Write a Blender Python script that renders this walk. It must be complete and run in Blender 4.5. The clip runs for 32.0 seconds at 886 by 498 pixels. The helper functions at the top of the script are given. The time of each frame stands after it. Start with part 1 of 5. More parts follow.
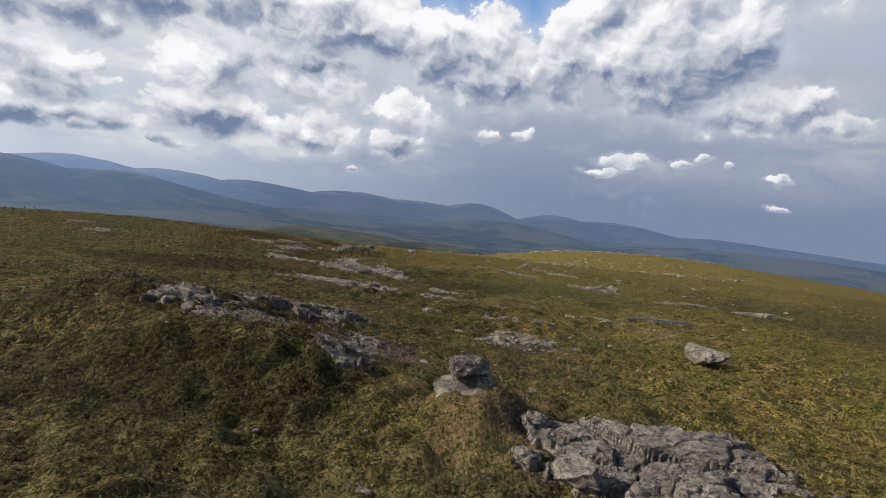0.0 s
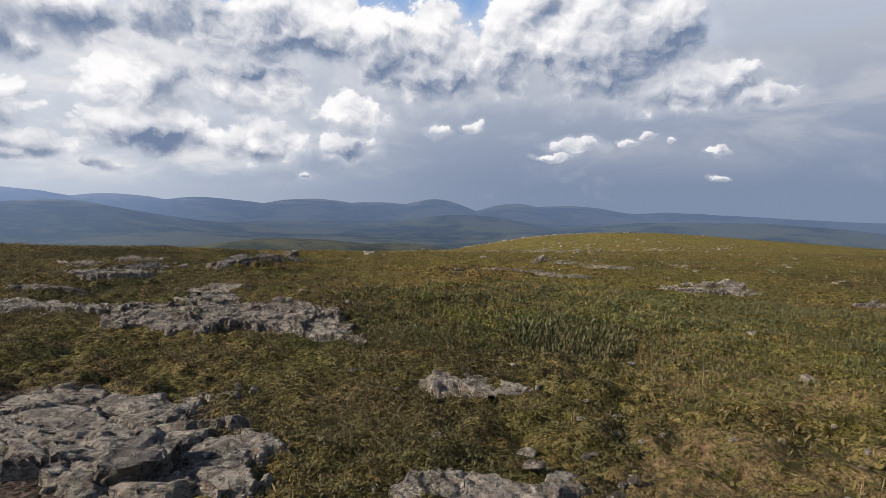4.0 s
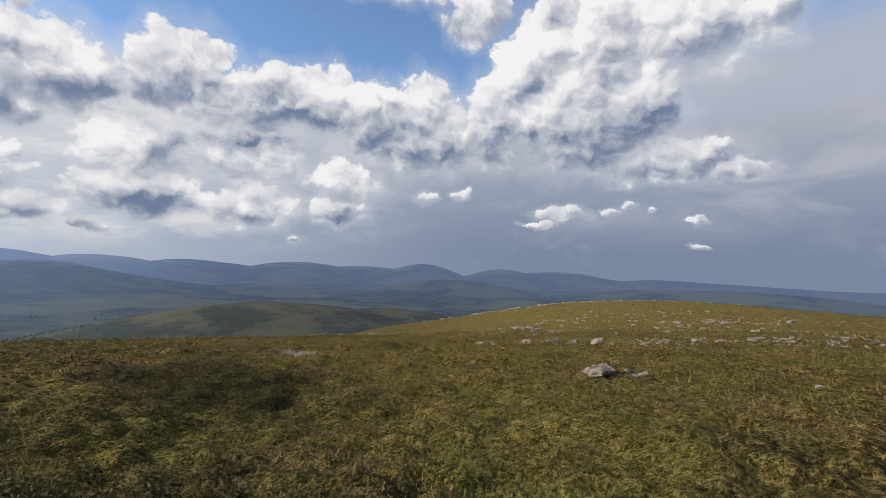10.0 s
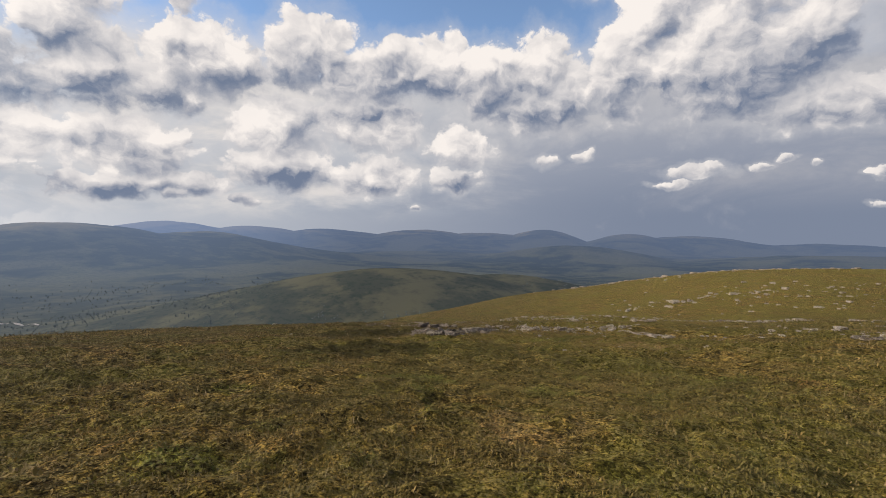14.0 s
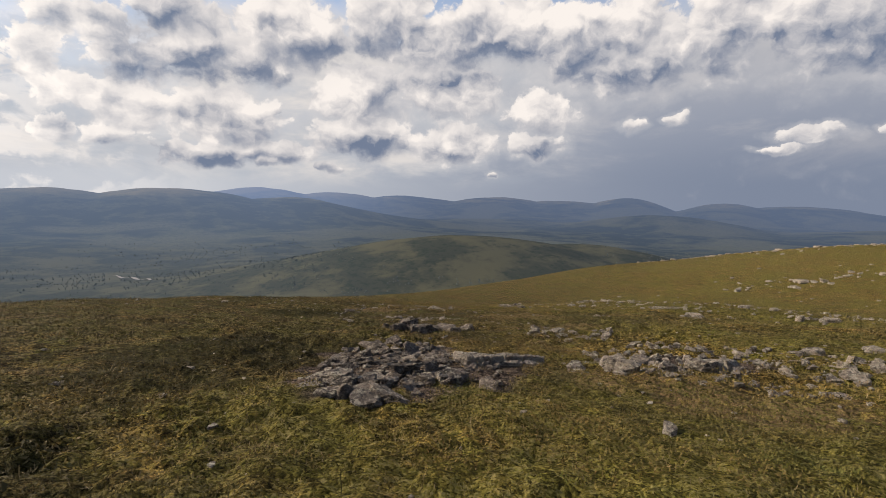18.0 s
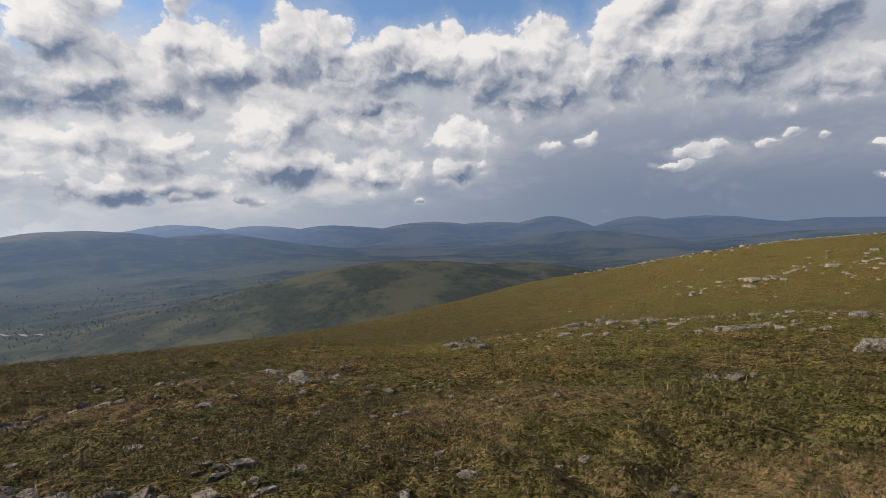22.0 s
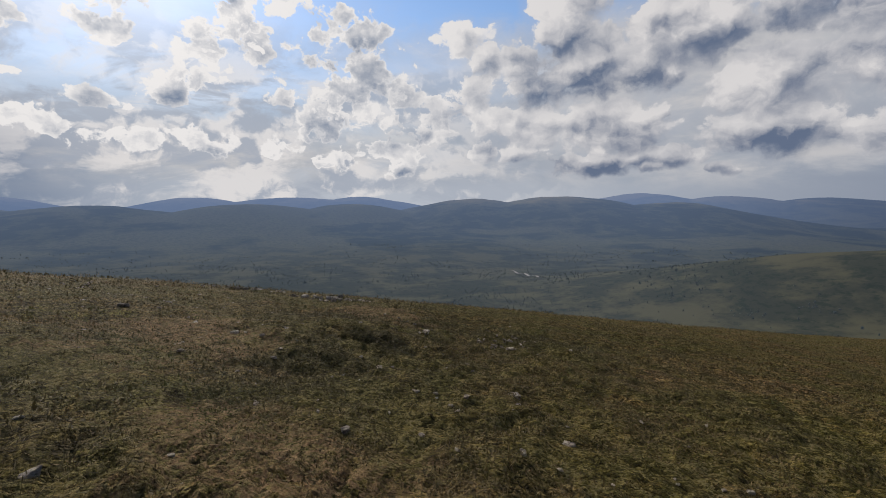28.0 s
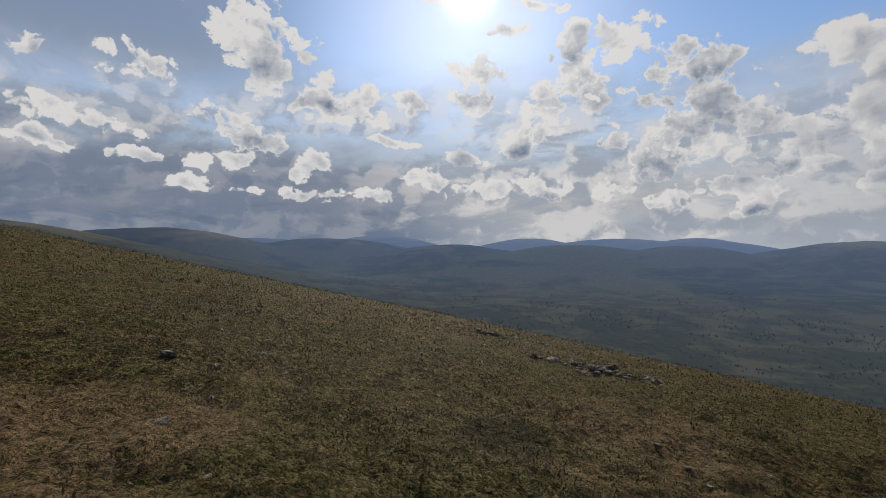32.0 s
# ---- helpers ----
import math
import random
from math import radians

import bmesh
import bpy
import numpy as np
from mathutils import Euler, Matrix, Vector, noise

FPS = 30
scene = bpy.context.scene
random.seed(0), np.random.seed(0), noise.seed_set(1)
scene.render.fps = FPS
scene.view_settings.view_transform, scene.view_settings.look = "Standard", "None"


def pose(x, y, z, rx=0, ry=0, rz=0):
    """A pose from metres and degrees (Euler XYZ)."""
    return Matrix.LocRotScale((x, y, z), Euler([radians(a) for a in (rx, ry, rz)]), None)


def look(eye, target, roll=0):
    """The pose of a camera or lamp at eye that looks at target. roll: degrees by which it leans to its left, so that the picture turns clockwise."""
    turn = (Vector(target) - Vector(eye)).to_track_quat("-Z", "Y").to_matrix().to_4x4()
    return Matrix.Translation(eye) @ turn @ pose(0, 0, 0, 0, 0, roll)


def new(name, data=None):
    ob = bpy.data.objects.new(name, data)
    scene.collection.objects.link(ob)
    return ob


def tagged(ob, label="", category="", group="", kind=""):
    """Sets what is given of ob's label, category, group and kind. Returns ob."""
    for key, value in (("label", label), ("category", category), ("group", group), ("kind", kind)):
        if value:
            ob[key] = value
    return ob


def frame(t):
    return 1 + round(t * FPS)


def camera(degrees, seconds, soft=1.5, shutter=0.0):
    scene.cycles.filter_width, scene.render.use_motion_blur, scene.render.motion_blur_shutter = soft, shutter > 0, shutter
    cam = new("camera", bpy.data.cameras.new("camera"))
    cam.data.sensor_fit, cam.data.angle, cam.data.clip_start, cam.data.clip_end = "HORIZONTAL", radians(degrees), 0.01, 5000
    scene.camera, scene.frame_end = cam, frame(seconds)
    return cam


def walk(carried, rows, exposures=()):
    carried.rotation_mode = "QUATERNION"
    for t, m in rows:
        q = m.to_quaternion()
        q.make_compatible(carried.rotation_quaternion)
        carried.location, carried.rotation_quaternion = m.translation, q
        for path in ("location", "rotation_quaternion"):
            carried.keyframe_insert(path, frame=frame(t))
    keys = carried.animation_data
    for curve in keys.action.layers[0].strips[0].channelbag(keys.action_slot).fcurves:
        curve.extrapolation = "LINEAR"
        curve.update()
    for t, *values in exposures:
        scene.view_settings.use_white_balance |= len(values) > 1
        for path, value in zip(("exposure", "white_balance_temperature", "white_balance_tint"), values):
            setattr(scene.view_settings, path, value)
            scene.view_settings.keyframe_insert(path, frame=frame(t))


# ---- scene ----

import functools
cam = camera(86.5, 32.0, soft=0.9)
PATH = [
    (0.0, pose(0.000, -0.000, 1.103, 84.65, -6.30, 0.02)),
    (0.5, pose(-0.277, 0.986, 0.924, 87.45, -1.13, 1.30)),
    (1.0, pose(-0.328, 2.022, 0.775, 87.29, -1.61, -9.44)),
    (1.5, pose(-0.208, 3.105, 0.603, 86.40, 0.54, -8.91)),
    (2.0, pose(-0.087, 4.236, 0.385, 87.86, 0.97, -7.12)),
    (2.5, pose(-0.003, 5.432, 0.237, 85.18, -1.54, -10.91)),
    (3.0, pose(0.033, 6.695, 0.176, 83.44, -2.20, -15.83)),
    (3.5, pose(-0.049, 7.960, 0.164, 82.49, -0.68, -8.31)),
    (4.0, pose(-0.287, 9.191, 0.154, 84.60, -0.96, -5.02)),
    (4.5, pose(-0.664, 10.417, 0.156, 86.99, -5.07, 0.04)),
    (6.5, pose(-2.696, 14.242, 0.101, 92.12, -1.98, 6.52)),
    (7.0, pose(-3.174, 15.445, 0.019, 93.18, -0.97, -0.20)),
    (7.5, pose(-3.667, 16.734, -0.076, 93.83, 1.26, -0.79)),
    (8.0, pose(-4.165, 18.059, -0.141, 92.86, 1.24, 1.61)),
    (8.5, pose(-4.594, 19.360, -0.169, 95.37, 1.92, 2.74)),
    (9.0, pose(-4.862, 20.654, -0.234, 96.06, 1.26, -3.57)),
    (9.5, pose(-4.997, 21.975, -0.374, 94.95, 0.67, -3.61)),
    (10.0, pose(-5.055, 23.325, -0.574, 92.52, -1.62, -6.54)),
    (10.5, pose(-5.084, 24.698, -0.763, 91.09, -2.07, -6.42)),
    (11.0, pose(-5.166, 26.077, -0.896, 92.48, -2.06, -5.20)),
    (11.5, pose(-5.367, 27.447, -0.986, 94.32, -2.02, 0.04)),
    (12.0, pose(-5.644, 28.740, -1.033, 91.59, -1.11, 4.04)),
    (12.5, pose(-5.908, 30.001, -1.062, 91.93, -1.96, 4.92)),
    (13.0, pose(-6.146, 31.241, -1.083, 87.99, -0.75, 8.47)),
    (13.5, pose(-6.443, 32.437, -1.076, 88.52, -1.28, 7.74)),
    (15.5, pose(-6.564, 36.043, -1.222, 84.27, 1.30, 8.98)),
    (16.0, pose(-6.435, 37.277, -1.367, 83.24, -0.28, 8.78)),
    (16.5, pose(-6.274, 38.536, -1.539, 85.64, -0.51, 8.34)),
    (17.0, pose(-6.193, 39.833, -1.738, 83.65, 1.04, 13.32)),
    (17.5, pose(-6.237, 41.159, -1.928, 82.75, -0.23, 16.97)),
    (18.0, pose(-6.294, 42.487, -2.113, 84.04, -1.27, 17.10)),
    (18.5, pose(-6.298, 43.805, -2.334, 84.64, 0.50, 14.59)),
    (19.0, pose(-6.354, 45.062, -2.549, 85.53, -0.81, 18.44)),
    (19.5, pose(-6.550, 46.244, -2.747, 83.51, -0.97, 21.37)),
    (20.0, pose(-6.869, 47.391, -2.950, 83.65, -0.28, 21.21)),
    (20.5, pose(-7.219, 48.528, -3.161, 83.77, 1.92, 19.59)),
    (21.0, pose(-7.505, 49.603, -3.374, 84.14, 0.58, 16.18)),
    (21.5, pose(-7.743, 50.480, -3.547, 85.74, 1.58, 8.70)),
    (22.0, pose(-7.951, 51.085, -3.631, 87.12, 1.91, 8.54)),
    (22.5, pose(-8.078, 51.381, -3.642, 85.61, 0.51, 3.12)),
    (23.0, pose(-8.167, 51.528, -3.655, 81.20, -1.05, 16.45)),
    (23.5, pose(-8.316, 51.847, -3.724, 83.35, -3.75, 25.55)),
    (24.0, pose(-8.648, 52.510, -3.863, 85.60, -2.46, 24.97)),
    (24.5, pose(-9.189, 53.360, -4.017, 86.98, -3.01, 25.06)),
    (25.0, pose(-9.911, 54.200, -4.142, 88.87, -4.02, 34.88)),
    (25.5, pose(-10.735, 54.944, -4.268, 88.32, -1.89, 46.21)),
    (27.5, pose(-14.402, 57.649, -4.814, 82.77, -0.93, 56.93)),
    (28.0, pose(-15.260, 58.168, -4.947, 84.32, -0.01, 61.06)),
    (28.5, pose(-16.137, 58.663, -5.078, 84.90, 1.30, 61.10)),
    (29.0, pose(-17.016, 59.143, -5.185, 83.89, 0.61, 66.91)),
    (29.5, pose(-17.886, 59.605, -5.263, 84.38, -1.13, 74.78)),
    (30.0, pose(-18.703, 60.006, -5.333, 85.07, -0.05, 82.81)),
    (30.5, pose(-19.363, 60.314, -5.401, 84.83, -0.93, 82.83)),
    (31.0, pose(-19.786, 60.523, -5.440, 86.16, -3.47, 89.92)),
    (31.5, pose(-19.970, 60.636, -5.447, 89.31, -2.46, 96.57)),
    (32.0, pose(-20.024, 60.685, -5.444, 89.11, -0.56, 99.35)),
]
EXPOSURES = [(0.0, 0.78, 6350, 12), (3.0, 0.86, 6450, 12), (6.0, 0.74, 6350, 12), (9.0, 0.70, 6350, 12), (12.0, 0.66, 6700, 13), (16.0, 0.72, 7000, 14), (20.0, 0.66, 6850, 14),
             (22.0, 0.58, 6600, 12), (24.0, 0.55, 6700, 13), (26.0, 0.46, 6600, 13), (28.0, 0.27, 6500, 13), (32.0, 0.02, 6450, 12)]
walk(cam, PATH, EXPOSURES)

# ---------------------------------------------------------------- sky, sun
SUN_AZ, SUN_EL = 96.5, 28.0          # degrees to the left of +y, above the horizon


def math_node(nt, op, a, b=None, c=None):
    n = nt.nodes.new("ShaderNodeMath")
    n.operation = op
    for k, v in enumerate((a, b, c)):
        if v is None:
            continue
        if isinstance(v, (int, float)):
            n.inputs[k].default_value = v
        else:
            nt.links.new(v, n.inputs[k])
    return n.outputs[0]


def vec_node(nt, op, a, b=None):
    n = nt.nodes.new("ShaderNodeVectorMath")
    n.operation = op
    for k, v in enumerate((a, b)):
        if v is None:
            continue
        if isinstance(v, (tuple, list)):
            n.inputs[k].default_value = v
        else:
            nt.links.new(v, n.inputs[k])
    return n.outputs["Value"] if op in ("DOT_PRODUCT", "LENGTH", "DISTANCE") else n.outputs[0]


def noise_node(nt, vec, scale, detail=4.0, rough=0.55, dist=0.0, color=False):
    n = nt.nodes.new("ShaderNodeTexNoise")
    n.inputs["Scale"].default_value = scale
    n.inputs["Detail"].default_value = detail
    n.inputs["Roughness"].default_value = rough
    n.inputs["Distortion"].default_value = dist
    if vec is not None:
        nt.links.new(vec, n.inputs["Vector"])
    return n.outputs["Color" if color else "Fac"]


def mix_node(nt, fac, a, b, blend="MIX"):
    n = nt.nodes.new("ShaderNodeMix")
    n.data_type, n.blend_type, n.clamp_factor = "RGBA", blend, True
    for sock, v in ((n.inputs[0], fac), (n.inputs[6], a), (n.inputs[7], b)):
        if isinstance(v, (int, float)):
            sock.default_value = v
        elif isinstance(v, (tuple, list)):
            sock.default_value = (*v, 1.0) if len(v) == 3 else v
        else:
            nt.links.new(v, sock)
    return n.outputs[2]


def ramp_node(nt, fac, lo, hi, smooth=True):
    n = nt.nodes.new("ShaderNodeMapRange")
    n.interpolation_type = "SMOOTHSTEP" if smooth else "LINEAR"
    nt.links.new(fac, n.inputs["Value"])
    n.inputs["From Min"].default_value, n.inputs["From Max"].default_value = lo, hi
    return n.outputs["Result"]


# clouds: azimuth to the left of +y, elevation, half width, half height (degrees)
HEAPS_AHEAD = [(32.5, 16.8, 4.2, 3.2), (26, 19.5, 3.2, 3.1), (20.3, 17.9, 4.7, 3.3), (8.8, 18.8, 5.4, 3.8), (12.8, 20.4, 2.9, 1.9), (26.8, 11.9, 6.3,
    3.5), (16.6, 13.3, 6.8, 3.8), (6.1, 10.3, 4.1, 2.7), (26.7, 7.1, 6.7, 2.7), (16.5, 6.8, 5.5, 2.6), (6.2, 6.6, 3.4, 1.7)]
HEAPS_TALL = [(3.3, 17.7, 4.2, 3.9), (-6.5, 16.3, 4.9, 4), (-2.2, 15, 4.9, 3.4), (-12.1, 18, 4.1, 5.2), (-16.5, 23.9, 4.8, 6.6), (-24.6, 26.3, 6.9,
    7.9), (-30.2, 19, 3.4, 4.7), (-22.8, 17.6, 9.4, 5.6), (-34.2, 26.5, 6.5, 5.7), (-40.8, 25.6, 3.7, 2.9), (-21, 30.3, 4, 3.3), (2.5, 32.3, 7.2,
    2.2), (-9.8, 29.8, 4.3, 4), (-30.9, 12.8, 8.3, 2.4), (-38.5, 11.1, 2.8, 1.1), (-6.2, 31.7, 4.4, 2.2)]
HEAPS_VALLEY = [(55.8, 15.9, 2.3, 2.3), (52.2, 15.6, 3, 2.9), (47.5, 18.4, 3.8, 2.4), (43.7, 15.9, 4.7, 4.2), (50.2, 13, 4.6, 2.6), (37.8, 14.9, 4,
    3.4), (32.9, 18.1, 3.6, 3.3), (54.8, 9.4, 3.3, 2), (50.5, 8.8, 4.1, 2.7), (41.5, 8.4, 6.6, 2.9), (52.5, 5.5, 2.6, 1.3), (43.9, 4.2, 5.3, 1.5),
    (56.6, 5.8, 2.3, 1.5), (37.7, 4.9, 4.7, 1.5)]
HEAPS_SUNNY = [(57, 12.2, 2.2, 2.4), (59.3, 11.6, 2.4, 2), (59.8, 18.3, 3.7, 1.4), (61.7, 10.4, 2.6, 2.1), (63, 7.9, 3.6, 1.4), (65.8, 12, 2.9, 2.7),
    (66.2, 3.9, 2.4, 1.1), (67.7, 6, 4.5, 1.7), (69.4, 19.5, 2.6, 2.1), (71.4, 13.8, 5.9, 4.5), (72, 18.9, 4.9, 2.7), (72.9, 5.3, 3.9, 1.3), (74.6,
    9.4, 4.5, 2.7), (78.9, 22, 3.6, 2.2), (79.3, 11.5, 1.5, 1.9), (79.9, 6.2, 3, 1.3), (81.9, 16.5, 3.7, 2.4), (82.6, 21.8, 3.8, 2.8)]
HEAPS_BY_SUN = [(85.1, 18.6, 3.8, 3), (87.5, 6.3, 4.6, 1.7), (87.6, 15.7, 3.9, 1.9), (87.8, 26.1, 3.9, 0.6), (89.6, 11.9, 4, 1.9), (91.7, 23.6, 2.7,
    0.6), (94.2, 6.1, 5.4, 1.3), (94.4, 19.6, 4.7, 1.8), (96.4, 17.1, 3.4, 2.2), (97, 10.1, 2.7, 1.3), (99.9, 26.7, 2.7, 0.6), (101.1, 7.4, 4.1, 1.3),
    (104.6, 16.4, 2.7, 2), (105.2, 11.9, 3.4, 0.8), (108.5, 5.5, 4.7, 0.9), (109.3, 16.2, 3.3, 1.9), (110.6, 14.9, 4.6, 1.6), (114.4, 5.3, 5.1, 1)]
HEAPS_PAST_SUN = [(114.5, 16.4, 3.8, 2.4), (115.7, 8.9, 3.8, 1.9), (116.4, 20.9, 2.2, 2.3), (120.1, 19.4, 3.6, 3.4), (121.2, 10.4, 3.5, 2.5), (121.8,
    5.4, 1.8, 0.6), (122.4, 23.4, 4, 3.1), (124.1, 12.5, 3.4, 2.4), (125.2, 8.8, 4.4, 1.2), (127.4, 6.3, 2.7, 1), (132.5, 17.4, 3.6, 1.6), (133, 8.6,
    2.4, 1), (134.8, 17.9, 1.8, 0.9), (136.6, 10.9, 4.8, 1.3), (139.5, 11.9, 3.2, 1.5), (140.3, 9.3, 3.1, 1), (141.4, 17, 1.9, 0.9)]
PUFFS = [(-4.2, 8.7, 2.2, 1), (-8.4, 9.3, 1.4, 0.7), (-20.3, 7, 3.8, 1.1), (-17.7, 5.8, 2.6, 0.5), (-25.9, 7.2, 1.2, 0.5), (-27.7, 7.8, 1, 0.4),
    (-34.7, 5.9, 1.3, 0.4), (-30.2, 7.1, 0.8, 0.4), (37.4, 3.9, 1.6, 1), (30.5, 3.5, 2.4, 0.9), (11.4, 2.9, 0.8, 0.5), (-35,
    3.2, 1.3, 0.4)]
SHADED = [(25.4, 15.5, 7, 1.8), (17.8, 14.1, 4.9, 1.6), (-23.8, 13.7, 9.8, 3.2), (-18.6, 12.2, 7.8, 1.4), (-37.1, 11.6, 3.4, 1.2), (-26.5, 17.1, 4.2,
    3), (-2.2, 13.7, 5.6, 1.7), (30.1, 5.8, 6.2, 1.4), (21.2, 5.5, 6.3, 1.1), (6.2, 6.2, 2.7, 1), (12.8, 16, 2.6, 1.9), (-44.2, 9.4, 2.4, 0.6), (43.9,
    13.3, 5.7, 2.2), (50.1, 14, 2.7, 1.5), (53.1, 3.9, 4.3, 1.1), (44.7, 8.5, 3.6, 0.9), (56.5, 7.3, 1.6, 1), (38.5, 11.8, 2.3, 0.9), (45, 3, 5.2,
    0.7)]
SHADED_BY_SUN = [(71.4, 14.4, 5.9, 4.8), (72.9, 8.7, 4.4, 2.1), (84.4, 17.9, 3.2, 3), (104.6, 15.5, 2.4, 1.1), (121.8, 10.9, 2.9, 1.8), (89.6, 11.9,
    3, 1.3), (70.4, 18.6, 3.1, 2.1), (64.8, 7.5, 2.8, 1.1), (59.6, 9.1, 2.4, 1), (137.9, 9.6, 4.2, 0.6), (114.5, 15.8, 3.2, 0.9), (95, 17.4, 2.7,
    0.9), (72.9, 3.8, 3.3, 0.6), (86.2, 5.3, 2.6, 0.7), (66.6, 3.7, 1.9, 0.6), (119.4, 8, 3, 0.9)]
HEAPS_OVER_VALLEY = [(46.2, 21.3, 4.6, 3.4), (36.5, 24, 1.7, 2.5), (23.2, 20.3, 5.2, 4.1), (8.1, 20.2, 3.8, 3.2), (-3.4, 19.2, 3.8, 3.8), (59.1, 18.8,
    4, 1.4), (15.4, 18.4, 6, 3.5), (2.8, 17, 4.4, 3.2), (35.1, 18.2, 6.8, 3.7), (45.1, 15.4, 5.9, 3.1)]
SHADED_OVER_VALLEY = [(13.6, 17.2, 6.5, 2), (45.8, 15.9, 5.9, 2.1), (-0.6, 15.1, 5, 1.6)]


def billows(nt, place, scale, detail):
    """Heaped cloud edges, about 0."""
    v = nt.nodes.new("ShaderNodeTexVoronoi")
    v.feature, v.inputs["Scale"].default_value = "SMOOTH_F1", scale
    v.inputs["Detail"].default_value, v.inputs["Roughness"].default_value, v.inputs["Lacunarity"].default_value = detail, 0.48, 2.3
    v.inputs["Smoothness"].default_value = 0.35
    nt.links.new(vec_node(nt, "MULTIPLY", place, (1, 1.25, 1)), v.inputs["Vector"])
    return math_node(nt, "SUBTRACT", 0.45, v.outputs["Distance"])


def nearness(g, p, heaps):
    """The rounded union of oval heaps, and how high up in its heap a place lies, about -1 to 1."""
    best, side, share = None, None, None
    for az, el, sx, sy in heaps:
        q = vec_node(g, "MULTIPLY", vec_node(g, "SUBTRACT", p, (az, el, 0)), (1 / sx, 1 / sy, 0))
        d = vec_node(g, "DOT_PRODUCT", q, q)
        best = d if best is None else math_node(g, "SMOOTH_MIN", best, d, 0.3)
        weight = math_node(g, "POWER", 0.02, d)
        lean = math_node(g, "MULTIPLY", vec_node(g, "DOT_PRODUCT", q, (0.4, 0.9, 0.0)), weight)
        side = lean if side is None else math_node(g, "ADD", side, lean)
        share = weight if share is None else math_node(g, "ADD", share, weight)
    return best, math_node(g, "DIVIDE", side, math_node(g, "ADD", share, 0.02))


def cloud_layers():
    """Rows of clouds, the low far ones first, each with its heaps."""
    every = ([(a, e, 0.8 * w, 0.8 * h) for a, e, w, h in PUFFS] + HEAPS_AHEAD + HEAPS_TALL + HEAPS_VALLEY + HEAPS_OVER_VALLEY
             + [(a, e, 1.14 * w, 1.14 * h) for a, e, w, h in HEAPS_SUNNY + HEAPS_BY_SUN + HEAPS_PAST_SUN])
    rows = ((0, 8.0), (8.0, 13.0), (13.0, 17.2), (17.2, 90.0))
    return [[h for h in every if lo <= h[1] < hi] for lo, hi in rows]


def cloud_group():
    """Clouds at a place of the sky, given as (azimuth, elevation, 0) in degrees: for each row how thick and how high in the heap."""
    g = bpy.data.node_groups.new("cloud_heaps", "ShaderNodeTree")
    g.interface.new_socket("Place", in_out="INPUT", socket_type="NodeSocketVector")
    layers = cloud_layers()
    names = ["Shade", "Relief"] + [n + str(k) for k in range(len(layers)) for n in ("Thickness", "Side")]
    for name in names:
        g.interface.new_socket(name, in_out="OUTPUT", socket_type="NodeSocketFloat")
    gi, go = g.nodes.new("NodeGroupInput"), g.nodes.new("NodeGroupOutput")
    place = gi.outputs[0]
    wob = noise_node(g, place, 0.3, 5.0, 0.55, color=True)
    wob = vec_node(g, "MULTIPLY", vec_node(g, "SUBTRACT", wob, (0.5, 0.5, 0.5)), (4.0, 2.6, 0.0))
    p = vec_node(g, "ADD", place, wob)
    near, ahead = billows(g, p, 0.36, 4.0), billows(g, vec_node(g, "ADD", p, (0.55, 0.7, 0)), 0.36, 4.0)
    broad, broad_ahead = billows(g, p, 0.17, 1.0), billows(g, vec_node(g, "ADD", p, (1.3, 1.5, 0)), 0.17, 1.0)
    fray = math_node(g, "SUBTRACT", noise_node(g, place, 0.55, 9.0, 0.62), 0.5)
    ragged = math_node(g, "ADD", math_node(g, "MULTIPLY", near, 0.85), math_node(g, "ADD", math_node(g, "MULTIPLY", broad, 0.45), math_node(g, "MULTIPLY", fray, 0.8)))
    turn = g.nodes.new("ShaderNodeSeparateXYZ")
    g.links.new(place, turn.inputs[0])
    sunward = ramp_node(g, turn.outputs[0], 42.0, 72.0)
    ragged = math_node(g, "ADD", ragged, math_node(g, "MULTIPLY", sunward, math_node(g, "ADD", math_node(g, "MULTIPLY", near, 0.8), math_node(g, "MULTIPLY", fray, 1.1))))
    shade, _ = nearness(g, p, [(a, e, 1.35 * w, h) for a, e, w, h in SHADED + SHADED_OVER_VALLEY] + SHADED_BY_SUN)
    dark = math_node(g, "ADD", math_node(g, "SUBTRACT", 2.2, math_node(g, "MINIMUM", shade, 4.0)), math_node(g, "ADD", math_node(g, "MULTIPLY", near, -0.7), math_node(g, "MULTIPLY", fray, 1.4)))
    g.links.new(ramp_node(g, dark, -0.5, 3.2), go.inputs[0])
    g.links.new(math_node(g, "ADD", math_node(g, "MULTIPLY", math_node(g, "SUBTRACT", near, ahead), 0.75), math_node(g, "MULTIPLY", math_node(g, "SUBTRACT", broad, broad_ahead), 1.3)), go.inputs[1])
    # loose cloud elsewhere in the sky
    loose = math_node(g, "SUBTRACT", noise_node(g, vec_node(g, "MULTIPLY", place, (0.045, 0.10, 0)), 1.0, 3.0, 0.5), 0.8)
    for k, heaps in enumerate(layers):
        best, side = nearness(g, p, heaps)
        field = math_node(g, "SUBTRACT", 1.6, math_node(g, "MINIMUM", best, 3.4))
        if k == len(layers) - 1:
            field = math_node(g, "MAXIMUM", field, math_node(g, "MULTIPLY", loose, 4.0))
        g.links.new(math_node(g, "ADD", field, ragged), go.inputs[2 + 2 * k])
        g.links.new(side, go.inputs[3 + 2 * k])
    return g


